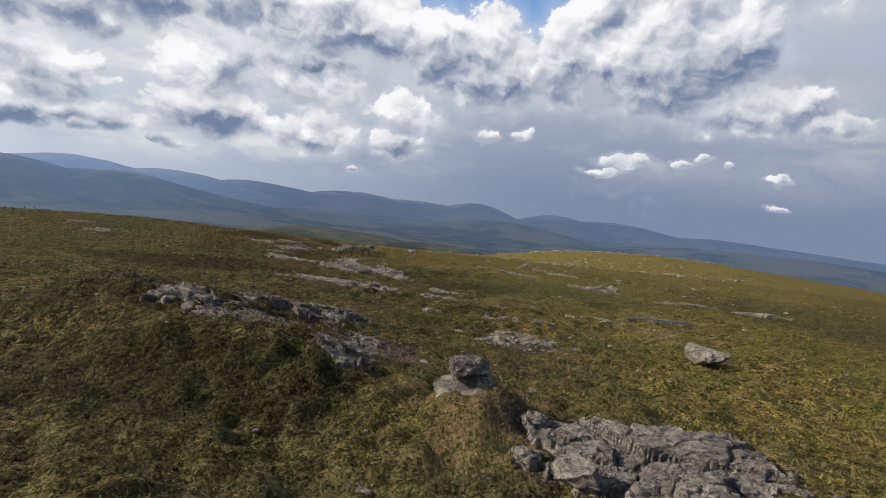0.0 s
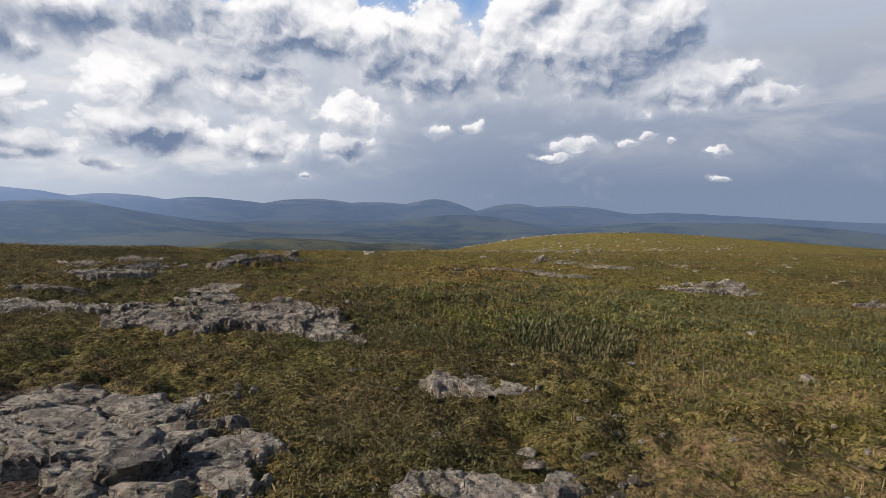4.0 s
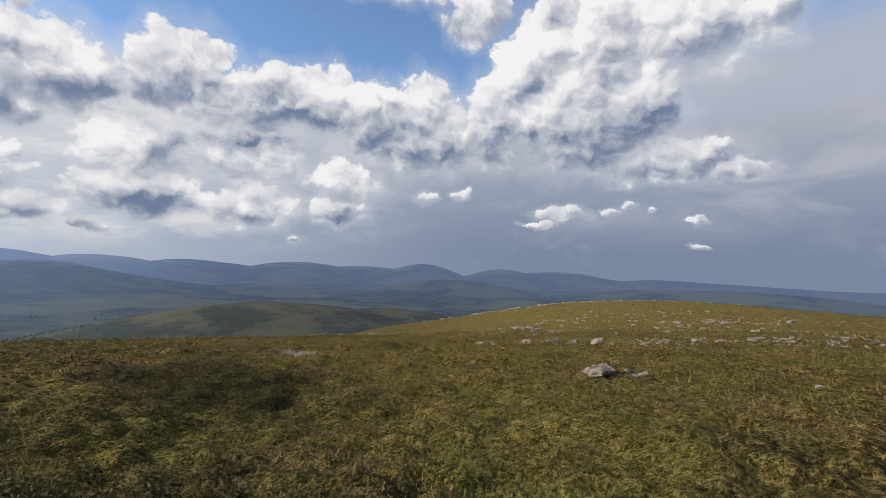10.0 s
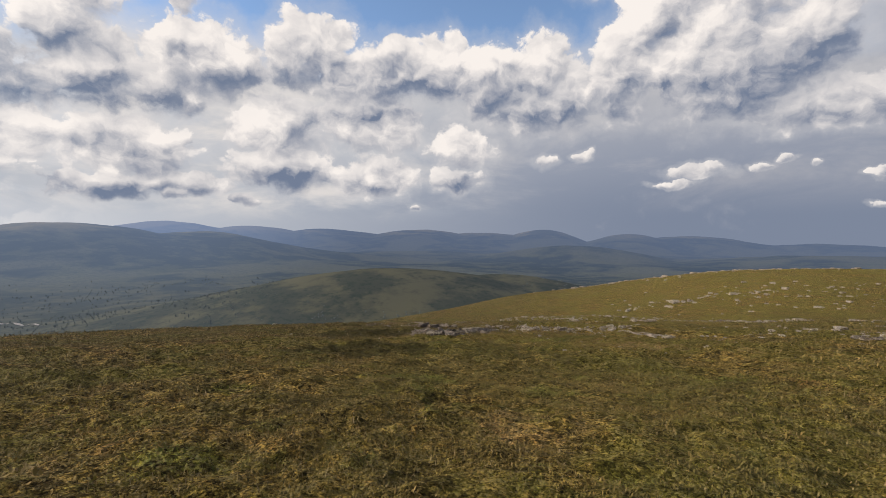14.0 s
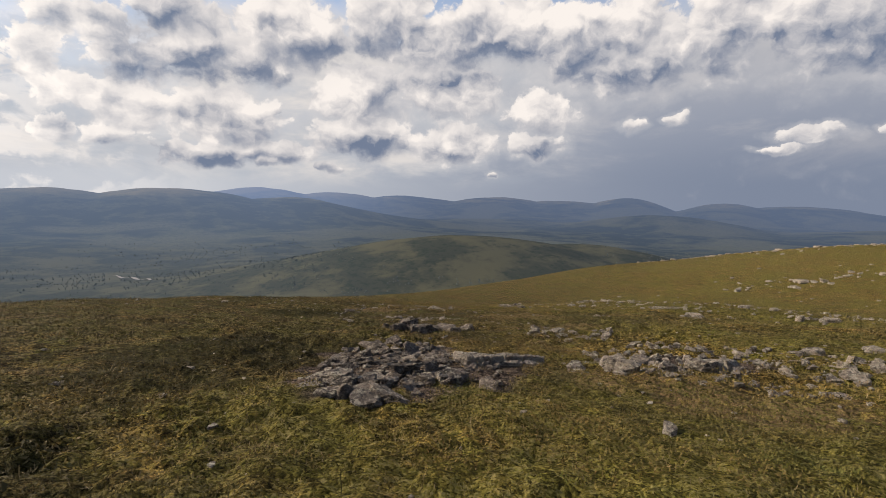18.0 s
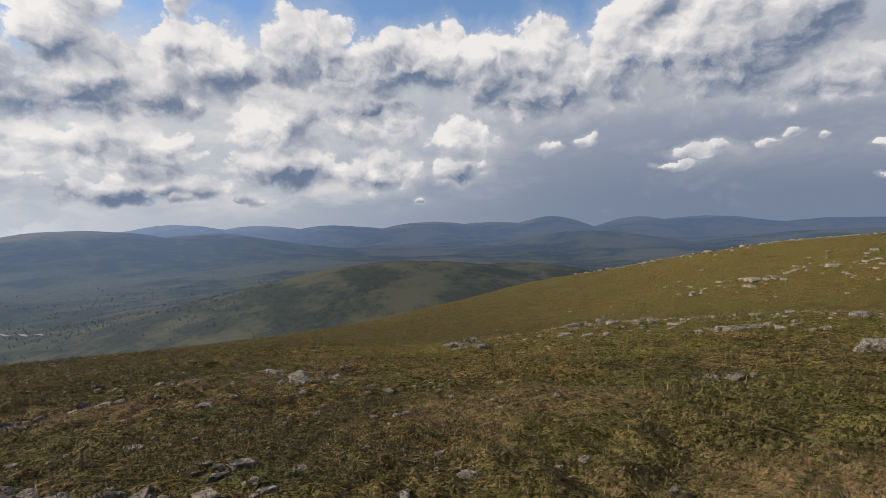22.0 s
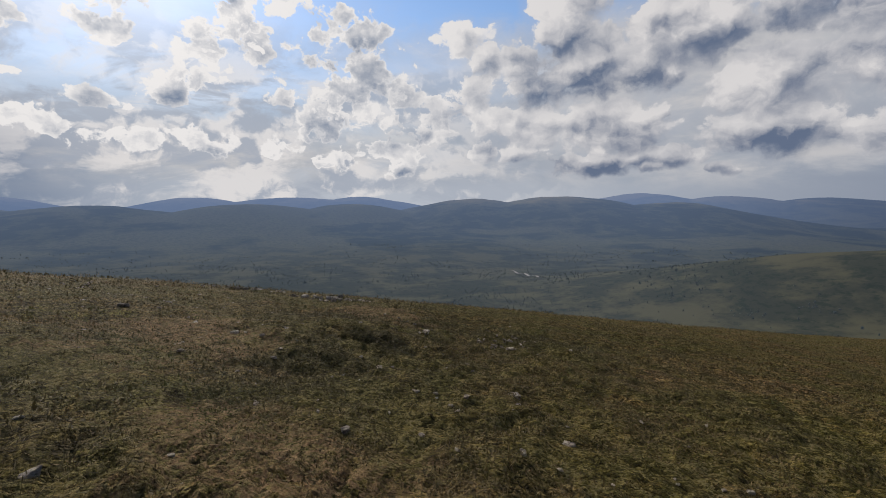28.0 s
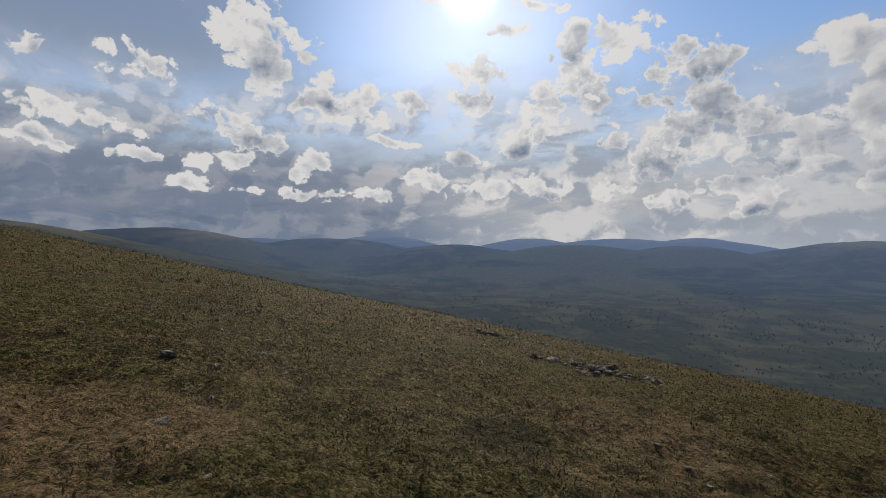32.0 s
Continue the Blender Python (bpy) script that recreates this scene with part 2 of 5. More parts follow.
world = bpy.data.worlds.new("world")
scene.world = world
world.use_nodes = True
wt = world.node_tree
wt.nodes.clear()
sky = wt.nodes.new("ShaderNodeTexSky")
sky.sky_type, sky.sun_disc = "NISHITA", False
sky.sun_elevation, sky.sun_rotation = radians(SUN_EL), radians(-SUN_AZ)
sky.altitude, sky.air_density, sky.dust_density, sky.ozone_density = 500, 1.0, 0.3, 2.5
coord = wt.nodes.new("ShaderNodeTexCoord").outputs["Generated"]
sep = wt.nodes.new("ShaderNodeSeparateXYZ")
wt.links.new(coord, sep.inputs[0])
az = math_node(wt, "MULTIPLY", math_node(wt, "ARCTAN2", math_node(wt, "MULTIPLY", sep.outputs[0], -1.0), sep.outputs[1]), 57.2958)
el = math_node(wt, "MULTIPLY", math_node(wt, "ARCSINE", sep.outputs[2]), 57.2958)
comb = wt.nodes.new("ShaderNodeCombineXYZ")
wt.links.new(az, comb.inputs[0])
wt.links.new(el, comb.inputs[1])
group = cloud_group()
gn = wt.nodes.new("ShaderNodeGroup")
gn.node_tree = group
wt.links.new(comb.outputs[0], gn.inputs[0])
shade, relief_lit, *rows_of_cloud = gn.outputs
toward = ramp_node(wt, az, 38.0, 74.0)
away = math_node(wt, "SUBTRACT", 1.0, toward)
murk = noise_node(wt, vec_node(wt, "MULTIPLY", comb.outputs[0], (0.13, 0.2, 0)), 1.0, 4.0, 0.55)
murk = ramp_node(wt, murk, 0.40, 0.66)


def cloud_row(thick, side):
    """Cover and colour of one row: crisp sunlit tops, ragged shaded bases; towards the sun bright rims round grey cores."""
    crown = math_node(wt, "MAXIMUM", ramp_node(wt, side, -0.55, 0.15), toward)
    cover = math_node(wt, "ADD", math_node(wt, "MULTIPLY", ramp_node(wt, thick, 0.0, 0.30), crown),
                      math_node(wt, "MULTIPLY", ramp_node(wt, thick, -0.45, 0.75), math_node(wt, "SUBTRACT", 1.0, crown)))
    front = math_node(wt, "ADD", math_node(wt, "MULTIPLY", ramp_node(wt, math_node(wt, "ADD", side, math_node(wt, "MULTIPLY", relief_lit, 0.45)), -0.70, 0.38), 0.56),
                      math_node(wt, "ADD", 0.42, math_node(wt, "MULTIPLY", relief_lit, 0.36)))
    front = math_node(wt, "SUBTRACT", front, math_node(wt, "MULTIPLY", murk, 0.16))
    front = math_node(wt, "SUBTRACT", front, math_node(wt, "MULTIPLY", shade, 0.40))
    core = math_node(wt, "ADD", math_node(wt, "MULTIPLY", ramp_node(wt, thick, 0.15, 1.5), 0.60), math_node(wt, "MULTIPLY", math_node(wt, "MULTIPLY", shade, ramp_node(wt, thick, 0.1, 0.6)), 0.42))
    behind = math_node(wt, "ADD", math_node(wt, "SUBTRACT", 1.05, core), math_node(wt, "ADD", math_node(wt, "MULTIPLY", relief_lit, 0.62), math_node(wt, "MULTIPLY", side, 0.12)))
    lit = math_node(wt, "ADD", math_node(wt, "MULTIPLY", front, away), math_node(wt, "MULTIPLY", behind, toward))
    lit = ramp_node(wt, lit, 0.0, 1.0, smooth=False)
    dark_side = mix_node(wt, toward, (0.165, 0.220, 0.330), (0.22, 0.30, 0.43))
    return cover, mix_node(wt, lit, dark_side, mix_node(wt, toward, (0.93, 0.92, 0.905), (1.10, 1.09, 1.06)))


# clear sky, and the grey rain haze low down
clear = mix_node(wt, 1.0, sky.outputs[0], (0.175, 0.185, 0.190), "MULTIPLY")
mottle = noise_node(wt, vec_node(wt, "MULTIPLY", comb.outputs[0], (0.05, 0.15, 0)), 1.0, 8.0, 0.6, 0.5)
dull = mix_node(wt, ramp_node(wt, el, 2.0, 11.0), (0.20, 0.255, 0.36), (0.30, 0.35, 0.445))
dull = mix_node(wt, ramp_node(wt, el, 8.0, 20.0), dull, (0.46, 0.485, 0.53))
dull = mix_node(wt, math_node(wt, "MULTIPLY", ramp_node(wt, mottle, 0.47, 0.68), math_node(wt, "MULTIPLY", ramp_node(wt, el, 2.0, 8.0), 0.55)), dull, (0.54, 0.55, 0.58))
haze = mix_node(wt, ramp_node(wt, az, -20.0, 75.0), dull, (0.64, 0.70, 0.77))
bank = math_node(wt, "MULTIPLY", ramp_node(wt, az, 82.0, 112.0), math_node(wt, "SUBTRACT", 1.0, ramp_node(wt, el, 6.0, 10.0)))
haze = mix_node(wt, math_node(wt, "MULTIPLY", bank, 0.9), haze, (0.20, 0.28, 0.41))
veil = math_node(wt, "SUBTRACT", 1.0, ramp_node(wt, math_node(wt, "ADD", el, math_node(wt, "MULTIPLY", mottle, -9.0)), 11.0, 18.0))
streak = noise_node(wt, vec_node(wt, "MULTIPLY", comb.outputs[0], (0.11, 0.30, 0)), 1.0, 6.0, 0.6, 0.4)
low_white = math_node(wt, "MULTIPLY", ramp_node(wt, streak, 0.34, 0.60), ramp_node(wt, az, -6.0, 26.0))
low_white = math_node(wt, "MULTIPLY", low_white, ramp_node(wt, el, 0.5, 4.0))
haze = mix_node(wt, math_node(wt, "MULTIPLY", low_white, 0.85), haze, mix_node(wt, ramp_node(wt, mottle, 0.40, 0.60), (0.44, 0.50, 0.58), (0.80, 0.79, 0.77)))
grey_right = math_node(wt, "MULTIPLY", math_node(wt, "SUBTRACT", 1.0, ramp_node(wt, az, -36.0, -22.0)), math_node(wt, "SUBTRACT", 0.9, math_node(wt, "MULTIPLY", ramp_node(wt, el, 21.0, 27.0), 0.7)))
veil = math_node(wt, "MULTIPLY", veil, math_node(wt, "SUBTRACT", 1.0, math_node(wt, "MULTIPLY", toward, math_node(wt, "MULTIPLY", ramp_node(wt, el, 5.0, 16.0), 0.55))))
veil = math_node(wt, "MAXIMUM", veil, grey_right)
back = mix_node(wt, veil, clear, haze)
scraps = noise_node(wt, vec_node(wt, "MULTIPLY", comb.outputs[0], (0.10, 0.22, 0)), 1.0, 9.0, 0.62, 0.6)
scraps = math_node(wt, "MULTIPLY", ramp_node(wt, scraps, 0.40, 0.56), math_node(wt, "MULTIPLY", toward, math_node(wt, "SUBTRACT", 1.0, ramp_node(wt, el, 11.0, 21.0))))
back = mix_node(wt, math_node(wt, "MULTIPLY", scraps, 0.85), back, mix_node(wt, ramp_node(wt, relief_lit, -0.25, 0.25), (0.50, 0.56, 0.65), (1.02, 1.0, 0.97)))
# the dark shower bank past the sun
bank = math_node(wt, "MULTIPLY", ramp_node(wt, math_node(wt, "ADD", az, math_node(wt, "MULTIPLY", mottle, 24.0)), 106.0, 130.0), math_node(wt, "SUBTRACT", 1.0, ramp_node(wt, math_node(wt, "ADD", el, math_node(wt, "MULTIPLY", streak, -10.0)), 2.0, 9.0)))
back = mix_node(wt, math_node(wt, "MULTIPLY", bank, 0.7), back, (0.19, 0.26, 0.385))
pall = math_node(wt, "MULTIPLY", ramp_node(wt, az, 110.0, 128.0), ramp_node(wt, el, 14.0, 20.0))
back = mix_node(wt, math_node(wt, "MULTIPLY", pall, 0.7), back, (0.33, 0.39, 0.48))
col = back
for k in range(0, len(rows_of_cloud), 2):
    thick, side = rows_of_cloud[k], rows_of_cloud[k + 1]
    thin = math_node(wt, "MULTIPLY", ramp_node(wt, thick, -1.3, 0.4), math_node(wt, "SUBTRACT", 0.34, math_node(wt, "MULTIPLY", toward, 0.26)))
    cover, cloud_col = cloud_row(thick, side)
    col = mix_node(wt, cover, mix_node(wt, thin, col, (0.66, 0.68, 0.71)), cloud_col)
# the glow round the sun
sun_vec = (-math.sin(radians(SUN_AZ)) * math.cos(radians(SUN_EL)), math.cos(radians(SUN_AZ)) * math.cos(radians(SUN_EL)), math.sin(radians(SUN_EL)))
near_sun = math_node(wt, "MAXIMUM", vec_node(wt, "DOT_PRODUCT", coord, sun_vec), 0.0)
glow = math_node(wt, "ADD", math_node(wt, "MULTIPLY", math_node(wt, "POWER", near_sun, 1800.0), 3.0),
                 math_node(wt, "MULTIPLY", math_node(wt, "POWER", near_sun, 40.0), 0.35))
col = mix_node(wt, 1.0, col, mix_node(wt, glow, (0, 0, 0), (1.0, 0.97, 0.9)), "ADD")
bg = wt.nodes.new("ShaderNodeBackground")
wt.links.new(col, bg.inputs["Color"])
bg.inputs["Strength"].default_value = 0.6
wt.links.new(bg.outputs[0], wt.nodes.new("ShaderNodeOutputWorld").inputs[0])

sun = new("sun", bpy.data.lights.new("sun", "SUN"))
sun.data.energy, sun.data.angle, sun.data.color = 5.0, radians(0.6), (1.0, 0.90, 0.75)
sun.matrix_world = look(Vector(sun_vec) * 50, (0, 0, 0))

# ---------------------------------------------------------------- materials
def material(name):
    m = bpy.data.materials.new(name)
    m.use_nodes = True
    nt = m.node_tree
    return m, nt, nt.nodes["Principled BSDF"]


def bump(nt, height, strength, distance, normal=None):
    b = nt.nodes.new("ShaderNodeBump")
    b.inputs["Strength"].default_value, b.inputs["Distance"].default_value = strength, distance
    nt.links.new(height, b.inputs["Height"])
    if normal is not None:
        nt.links.new(normal, b.inputs["Normal"])
    return b.outputs[0]


# dark crowberry mats: x, y, half widths
CROWBERRY = [(-3.0, 5.4, 2.4, 1.0), (-2.3, 3.75, 1.7, 0.55), (-1.0, 4.0, 0.5, 0.3), (-6.5, 12.5, 2.5, 1.6), (-9.0, 24.0, 2.0, 2.0), (-7.2, 29.5, 1.4, 1.2), (-10.8, 47.5, 1.6, 2.0),
             (-9.5, 43.0, 1.6, 1.6), (-13.5, 53.5, 1.5, 1.0), (-21.6, 60.6, 0.8, 0.5), (-24.2, 60.6, 0.8, 0.4), (0.9, 9.6, 0.6, 0.5)]


def crowberry(nt, pos):
    """How far dark crowberry has taken over, 0 to 1."""
    best = None
    for x, y, rx, ry in CROWBERRY:
        q = vec_node(nt, "MULTIPLY", vec_node(nt, "SUBTRACT", pos, (x, y, 0)), (1 / rx, 1 / ry, 0))
        d = vec_node(nt, "DOT_PRODUCT", q, q)
        best = d if best is None else math_node(nt, "MINIMUM", best, d)
    ragged = math_node(nt, "MULTIPLY", noise_node(nt, pos, 1.6, 6, 0.7), 2.6)
    return ramp_node(nt, math_node(nt, "SUBTRACT", ragged, best), 0.1, 0.7)


# pale bilberry and grass, sun also put into the colour: x, y, half widths
LUSH_SUNLIT = [(4.2, 4.0, 3.0, 4.0), (60.0, 110.0, 70.0, 80.0), (-4.0, 70.0, 14.0, 14.0), (18.0, 40.0, 16.0, 20.0), (-2.0, 38.0, 13.0, 15.0), (6.5, 11.0, 5.5, 9.0), (3.0, 62.0, 9.0, 14.0), (-3.5, 50.0, 4.0, 6.0), (4.0, 22.0, 8.0, 8.0)]


def lush_sunlit(nt, pos):
    """How far the paler bilberry and grass, brightened as if sunlit, reach, 0 to 1."""
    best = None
    for x, y, rx, ry in LUSH_SUNLIT:
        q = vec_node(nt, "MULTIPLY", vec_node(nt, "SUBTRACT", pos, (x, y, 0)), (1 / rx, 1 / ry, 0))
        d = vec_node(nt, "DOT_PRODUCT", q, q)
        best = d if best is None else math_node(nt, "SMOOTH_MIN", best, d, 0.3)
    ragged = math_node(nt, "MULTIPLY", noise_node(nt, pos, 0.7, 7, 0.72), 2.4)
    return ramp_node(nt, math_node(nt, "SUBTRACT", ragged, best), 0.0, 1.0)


def leafy(nt, pos):
    """Leaf and sprig grain at three sizes: a tone about 1 and a height."""
    wob = vec_node(nt, "MULTIPLY", vec_node(nt, "SUBTRACT", noise_node(nt, pos, 9.0, 3, 0.6, color=True), (0.5, 0.5, 0.5)), (0.10, 0.10, 0.10))
    p = vec_node(nt, "ADD", pos, wob)
    tone, height_ = None, None
    for scale, lo, hi, tall in ((62.0, 0.30, 1.75, 0.30), (21.0, 0.50, 1.50, 0.70), (6.0, 0.74, 1.26, 0.8)):
        v = nt.nodes.new("ShaderNodeTexVoronoi")
        v.inputs["Scale"].default_value = scale
        nt.links.new(p, v.inputs["Vector"])
        sep_ = nt.nodes.new("ShaderNodeSeparateColor")
        nt.links.new(v.outputs["Color"], sep_.inputs[0])
        one = math_node(nt, "ADD", lo, math_node(nt, "MULTIPLY", sep_.outputs[0], hi - lo))
        rise = math_node(nt, "MULTIPLY", math_node(nt, "SUBTRACT", math_node(nt, "MULTIPLY", sep_.outputs[1], 0.8), v.outputs["Distance"]), tall)
        tone = one if tone is None else math_node(nt, "MULTIPLY", tone, one)
        height_ = rise if height_ is None else math_node(nt, "ADD", height_, rise)
    return tone, height_


def heath_material():
    """Low fell heath: crowberry green, olive, rust and dry straw in patches, with leafy grain."""
    m, nt, bsdf = material("heath")
    pos = nt.nodes.new("ShaderNodeNewGeometry").outputs["Position"]
    big = noise_node(nt, pos, 0.16, 5, 0.6)
    mid = noise_node(nt, pos, 0.9, 7, 0.7, 0.2)
    fine = noise_node(nt, pos, 7.0, 5, 0.7)
    leaf = noise_node(nt, pos, 46.0, 5, 0.75)
    col = mix_node(nt, ramp_node(nt, mid, 0.36, 0.64), (0.074, 0.070, 0.024), (0.118, 0.092, 0.038))
    col = mix_node(nt, math_node(nt, "MULTIPLY", ramp_node(nt, big, 0.5, 0.68), 0.7), col, (0.145, 0.115, 0.052))
    col = mix_node(nt, math_node(nt, "MULTIPLY", ramp_node(nt, fine, 0.56, 0.75), 0.55), col, (0.244, 0.159, 0.0722))
    mats = noise_node(nt, vec_node(nt, "ADD", pos, (31.0, 7.0, 0.0)), 0.75, 8, 0.72, 0.25)
    col = mix_node(nt, math_node(nt, "MULTIPLY", ramp_node(nt, mats, 0.54, 0.64), 0.7), col, (0.080, 0.094, 0.022))
    col = mix_node(nt, math_node(nt, "MULTIPLY", ramp_node(nt, mats, 0.46, 0.36), 0.5), col, (0.165, 0.120, 0.072))
    rust = math_node(nt, "MULTIPLY", ramp_node(nt, noise_node(nt, pos, 0.55, 5, 0.7), 0.6, 0.74), 0.55)
    col = mix_node(nt, rust, col, (0.170, 0.085, 0.042))
    # mats of green bilberry, withered straw and brown moss
    mats = noise_node(nt, vec_node(nt, "ADD", pos, (31.0, 7.0, 0.0)), 0.75, 8, 0.72, 0.25)
    col = mix_node(nt, math_node(nt, "MULTIPLY", ramp_node(nt, mats, 0.54, 0.64), 0.75), col, (0.072, 0.082, 0.020))
    col = mix_node(nt, math_node(nt, "MULTIPLY", ramp_node(nt, mats, 0.46, 0.36), 0.5), col, (0.165, 0.122, 0.072))
    moss = noise_node(nt, vec_node(nt, "ADD", pos, (3.0, 57.0, 0.0)), 1.3, 7, 0.7, 0.8)
    col = mix_node(nt, math_node(nt, "MULTIPLY", ramp_node(nt, moss, 0.56, 0.66), 0.6), col, (0.050, 0.034, 0.018))
    # dark gaps between leaves and tufts, their shade put into the colour
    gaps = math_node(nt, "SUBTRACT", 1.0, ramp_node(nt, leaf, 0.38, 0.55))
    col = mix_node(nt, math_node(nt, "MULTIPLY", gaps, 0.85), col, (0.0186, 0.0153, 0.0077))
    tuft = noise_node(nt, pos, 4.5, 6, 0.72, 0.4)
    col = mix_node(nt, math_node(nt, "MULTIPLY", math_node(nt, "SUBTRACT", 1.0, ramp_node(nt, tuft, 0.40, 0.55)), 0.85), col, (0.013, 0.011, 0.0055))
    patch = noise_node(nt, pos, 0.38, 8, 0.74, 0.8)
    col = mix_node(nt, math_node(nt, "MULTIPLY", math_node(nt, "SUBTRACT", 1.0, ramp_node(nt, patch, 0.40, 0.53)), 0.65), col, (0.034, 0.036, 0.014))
    # finer crevices, shaded by colour in the same way
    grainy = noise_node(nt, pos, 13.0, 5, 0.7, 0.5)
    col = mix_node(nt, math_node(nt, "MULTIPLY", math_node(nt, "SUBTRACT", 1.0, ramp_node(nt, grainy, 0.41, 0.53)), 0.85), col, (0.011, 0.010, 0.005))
    wide = noise_node(nt, pos, 0.085, 7, 0.72, 0.6)
    col = mix_node(nt, math_node(nt, "MULTIPLY", math_node(nt, "SUBTRACT", 1.0, ramp_node(nt, wide, 0.42, 0.54)), 0.4), col, (0.040, 0.042, 0.018))
    drift = noise_node(nt, vec_node(nt, "ADD", pos, (11.0, 90.0, 0.0)), 0.24, 9, 0.76, 0.3)
    col = mix_node(nt, math_node(nt, "MULTIPLY", ramp_node(nt, drift, 0.47, 0.54), 0.6), col, (0.040, 0.044, 0.014))
    # ragged patches multiplied brighter, as under stronger sun
    col = mix_node(nt, lush_sunlit(nt, pos), col, (1.55, 1.55, 1.20), "MULTIPLY")
    tone, leafy_height = leafy(nt, pos)
    col = mix_node(nt, 1.0, col, mix_node(nt, 1.0, math_node(nt, "MINIMUM", tone, 1.5), (2.15, 1.80, 1.40), "MULTIPLY"), "MULTIPLY")
    col = mix_node(nt, math_node(nt, "MULTIPLY", ramp_node(nt, tone, 1.0, 2.2), 0.45), col, (0.20, 0.165, 0.095))
    col = mix_node(nt, math_node(nt, "MULTIPLY", crowberry(nt, pos), 0.7), col, mix_node(nt, 1.0, tone, (0.030, 0.027, 0.010), "MULTIPLY"))
    open_ground = nt.nodes.new("ShaderNodeAttribute")
    open_ground.attribute_name = "bare"
    low = nt.nodes.new("ShaderNodeSeparateXYZ")
    nt.links.new(pos, low.inputs[0])
    slope = mix_node(nt, ramp_node(nt, noise_node(nt, pos, 0.12, 9, 0.75), 0.42, 0.58), (0.050, 0.048, 0.018), (0.105, 0.088, 0.034))
    col = mix_node(nt, ramp_node(nt, low.outputs[2], -24.0, -50.0, smooth=False), col, slope)
    # dark peat litter; its dark also stands for shade among the leaves
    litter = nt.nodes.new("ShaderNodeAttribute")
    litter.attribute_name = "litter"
    dry = nt.nodes.new("ShaderNodeAttribute")
    dry.attribute_name = "dry"
    straw = math_node(nt, "MULTIPLY", dry.outputs["Fac"], ramp_node(nt, noise_node(nt, pos, 14.0, 6, 0.75, 0.8), 0.40, 0.62))
    col = mix_node(nt, straw, col, mix_node(nt, leaf, (0.124, 0.0722, 0.0337), (0.372, 0.25, 0.144)))
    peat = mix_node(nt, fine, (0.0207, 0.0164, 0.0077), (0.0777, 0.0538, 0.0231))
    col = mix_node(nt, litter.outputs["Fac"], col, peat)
    grit = mix_node(nt, 1.0, mix_node(nt, fine, (0.030, 0.022, 0.018), (0.13, 0.098, 0.075)), tone, "MULTIPLY")
    col = mix_node(nt, open_ground.outputs["Fac"], col, grit)
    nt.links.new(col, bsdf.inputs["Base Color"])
    bsdf.inputs["Roughness"].default_value = 0.85
    bsdf.inputs["Specular IOR Level"].default_value = 0.03
    h = math_node(nt, "ADD", math_node(nt, "MULTIPLY", fine, 0.7), math_node(nt, "MULTIPLY", leaf, 0.35))
    nt.links.new(bump(nt, leafy_height, 1.0, 0.05, bump(nt, h, 1.0, 0.12)), bsdf.inputs["Normal"])
    return m


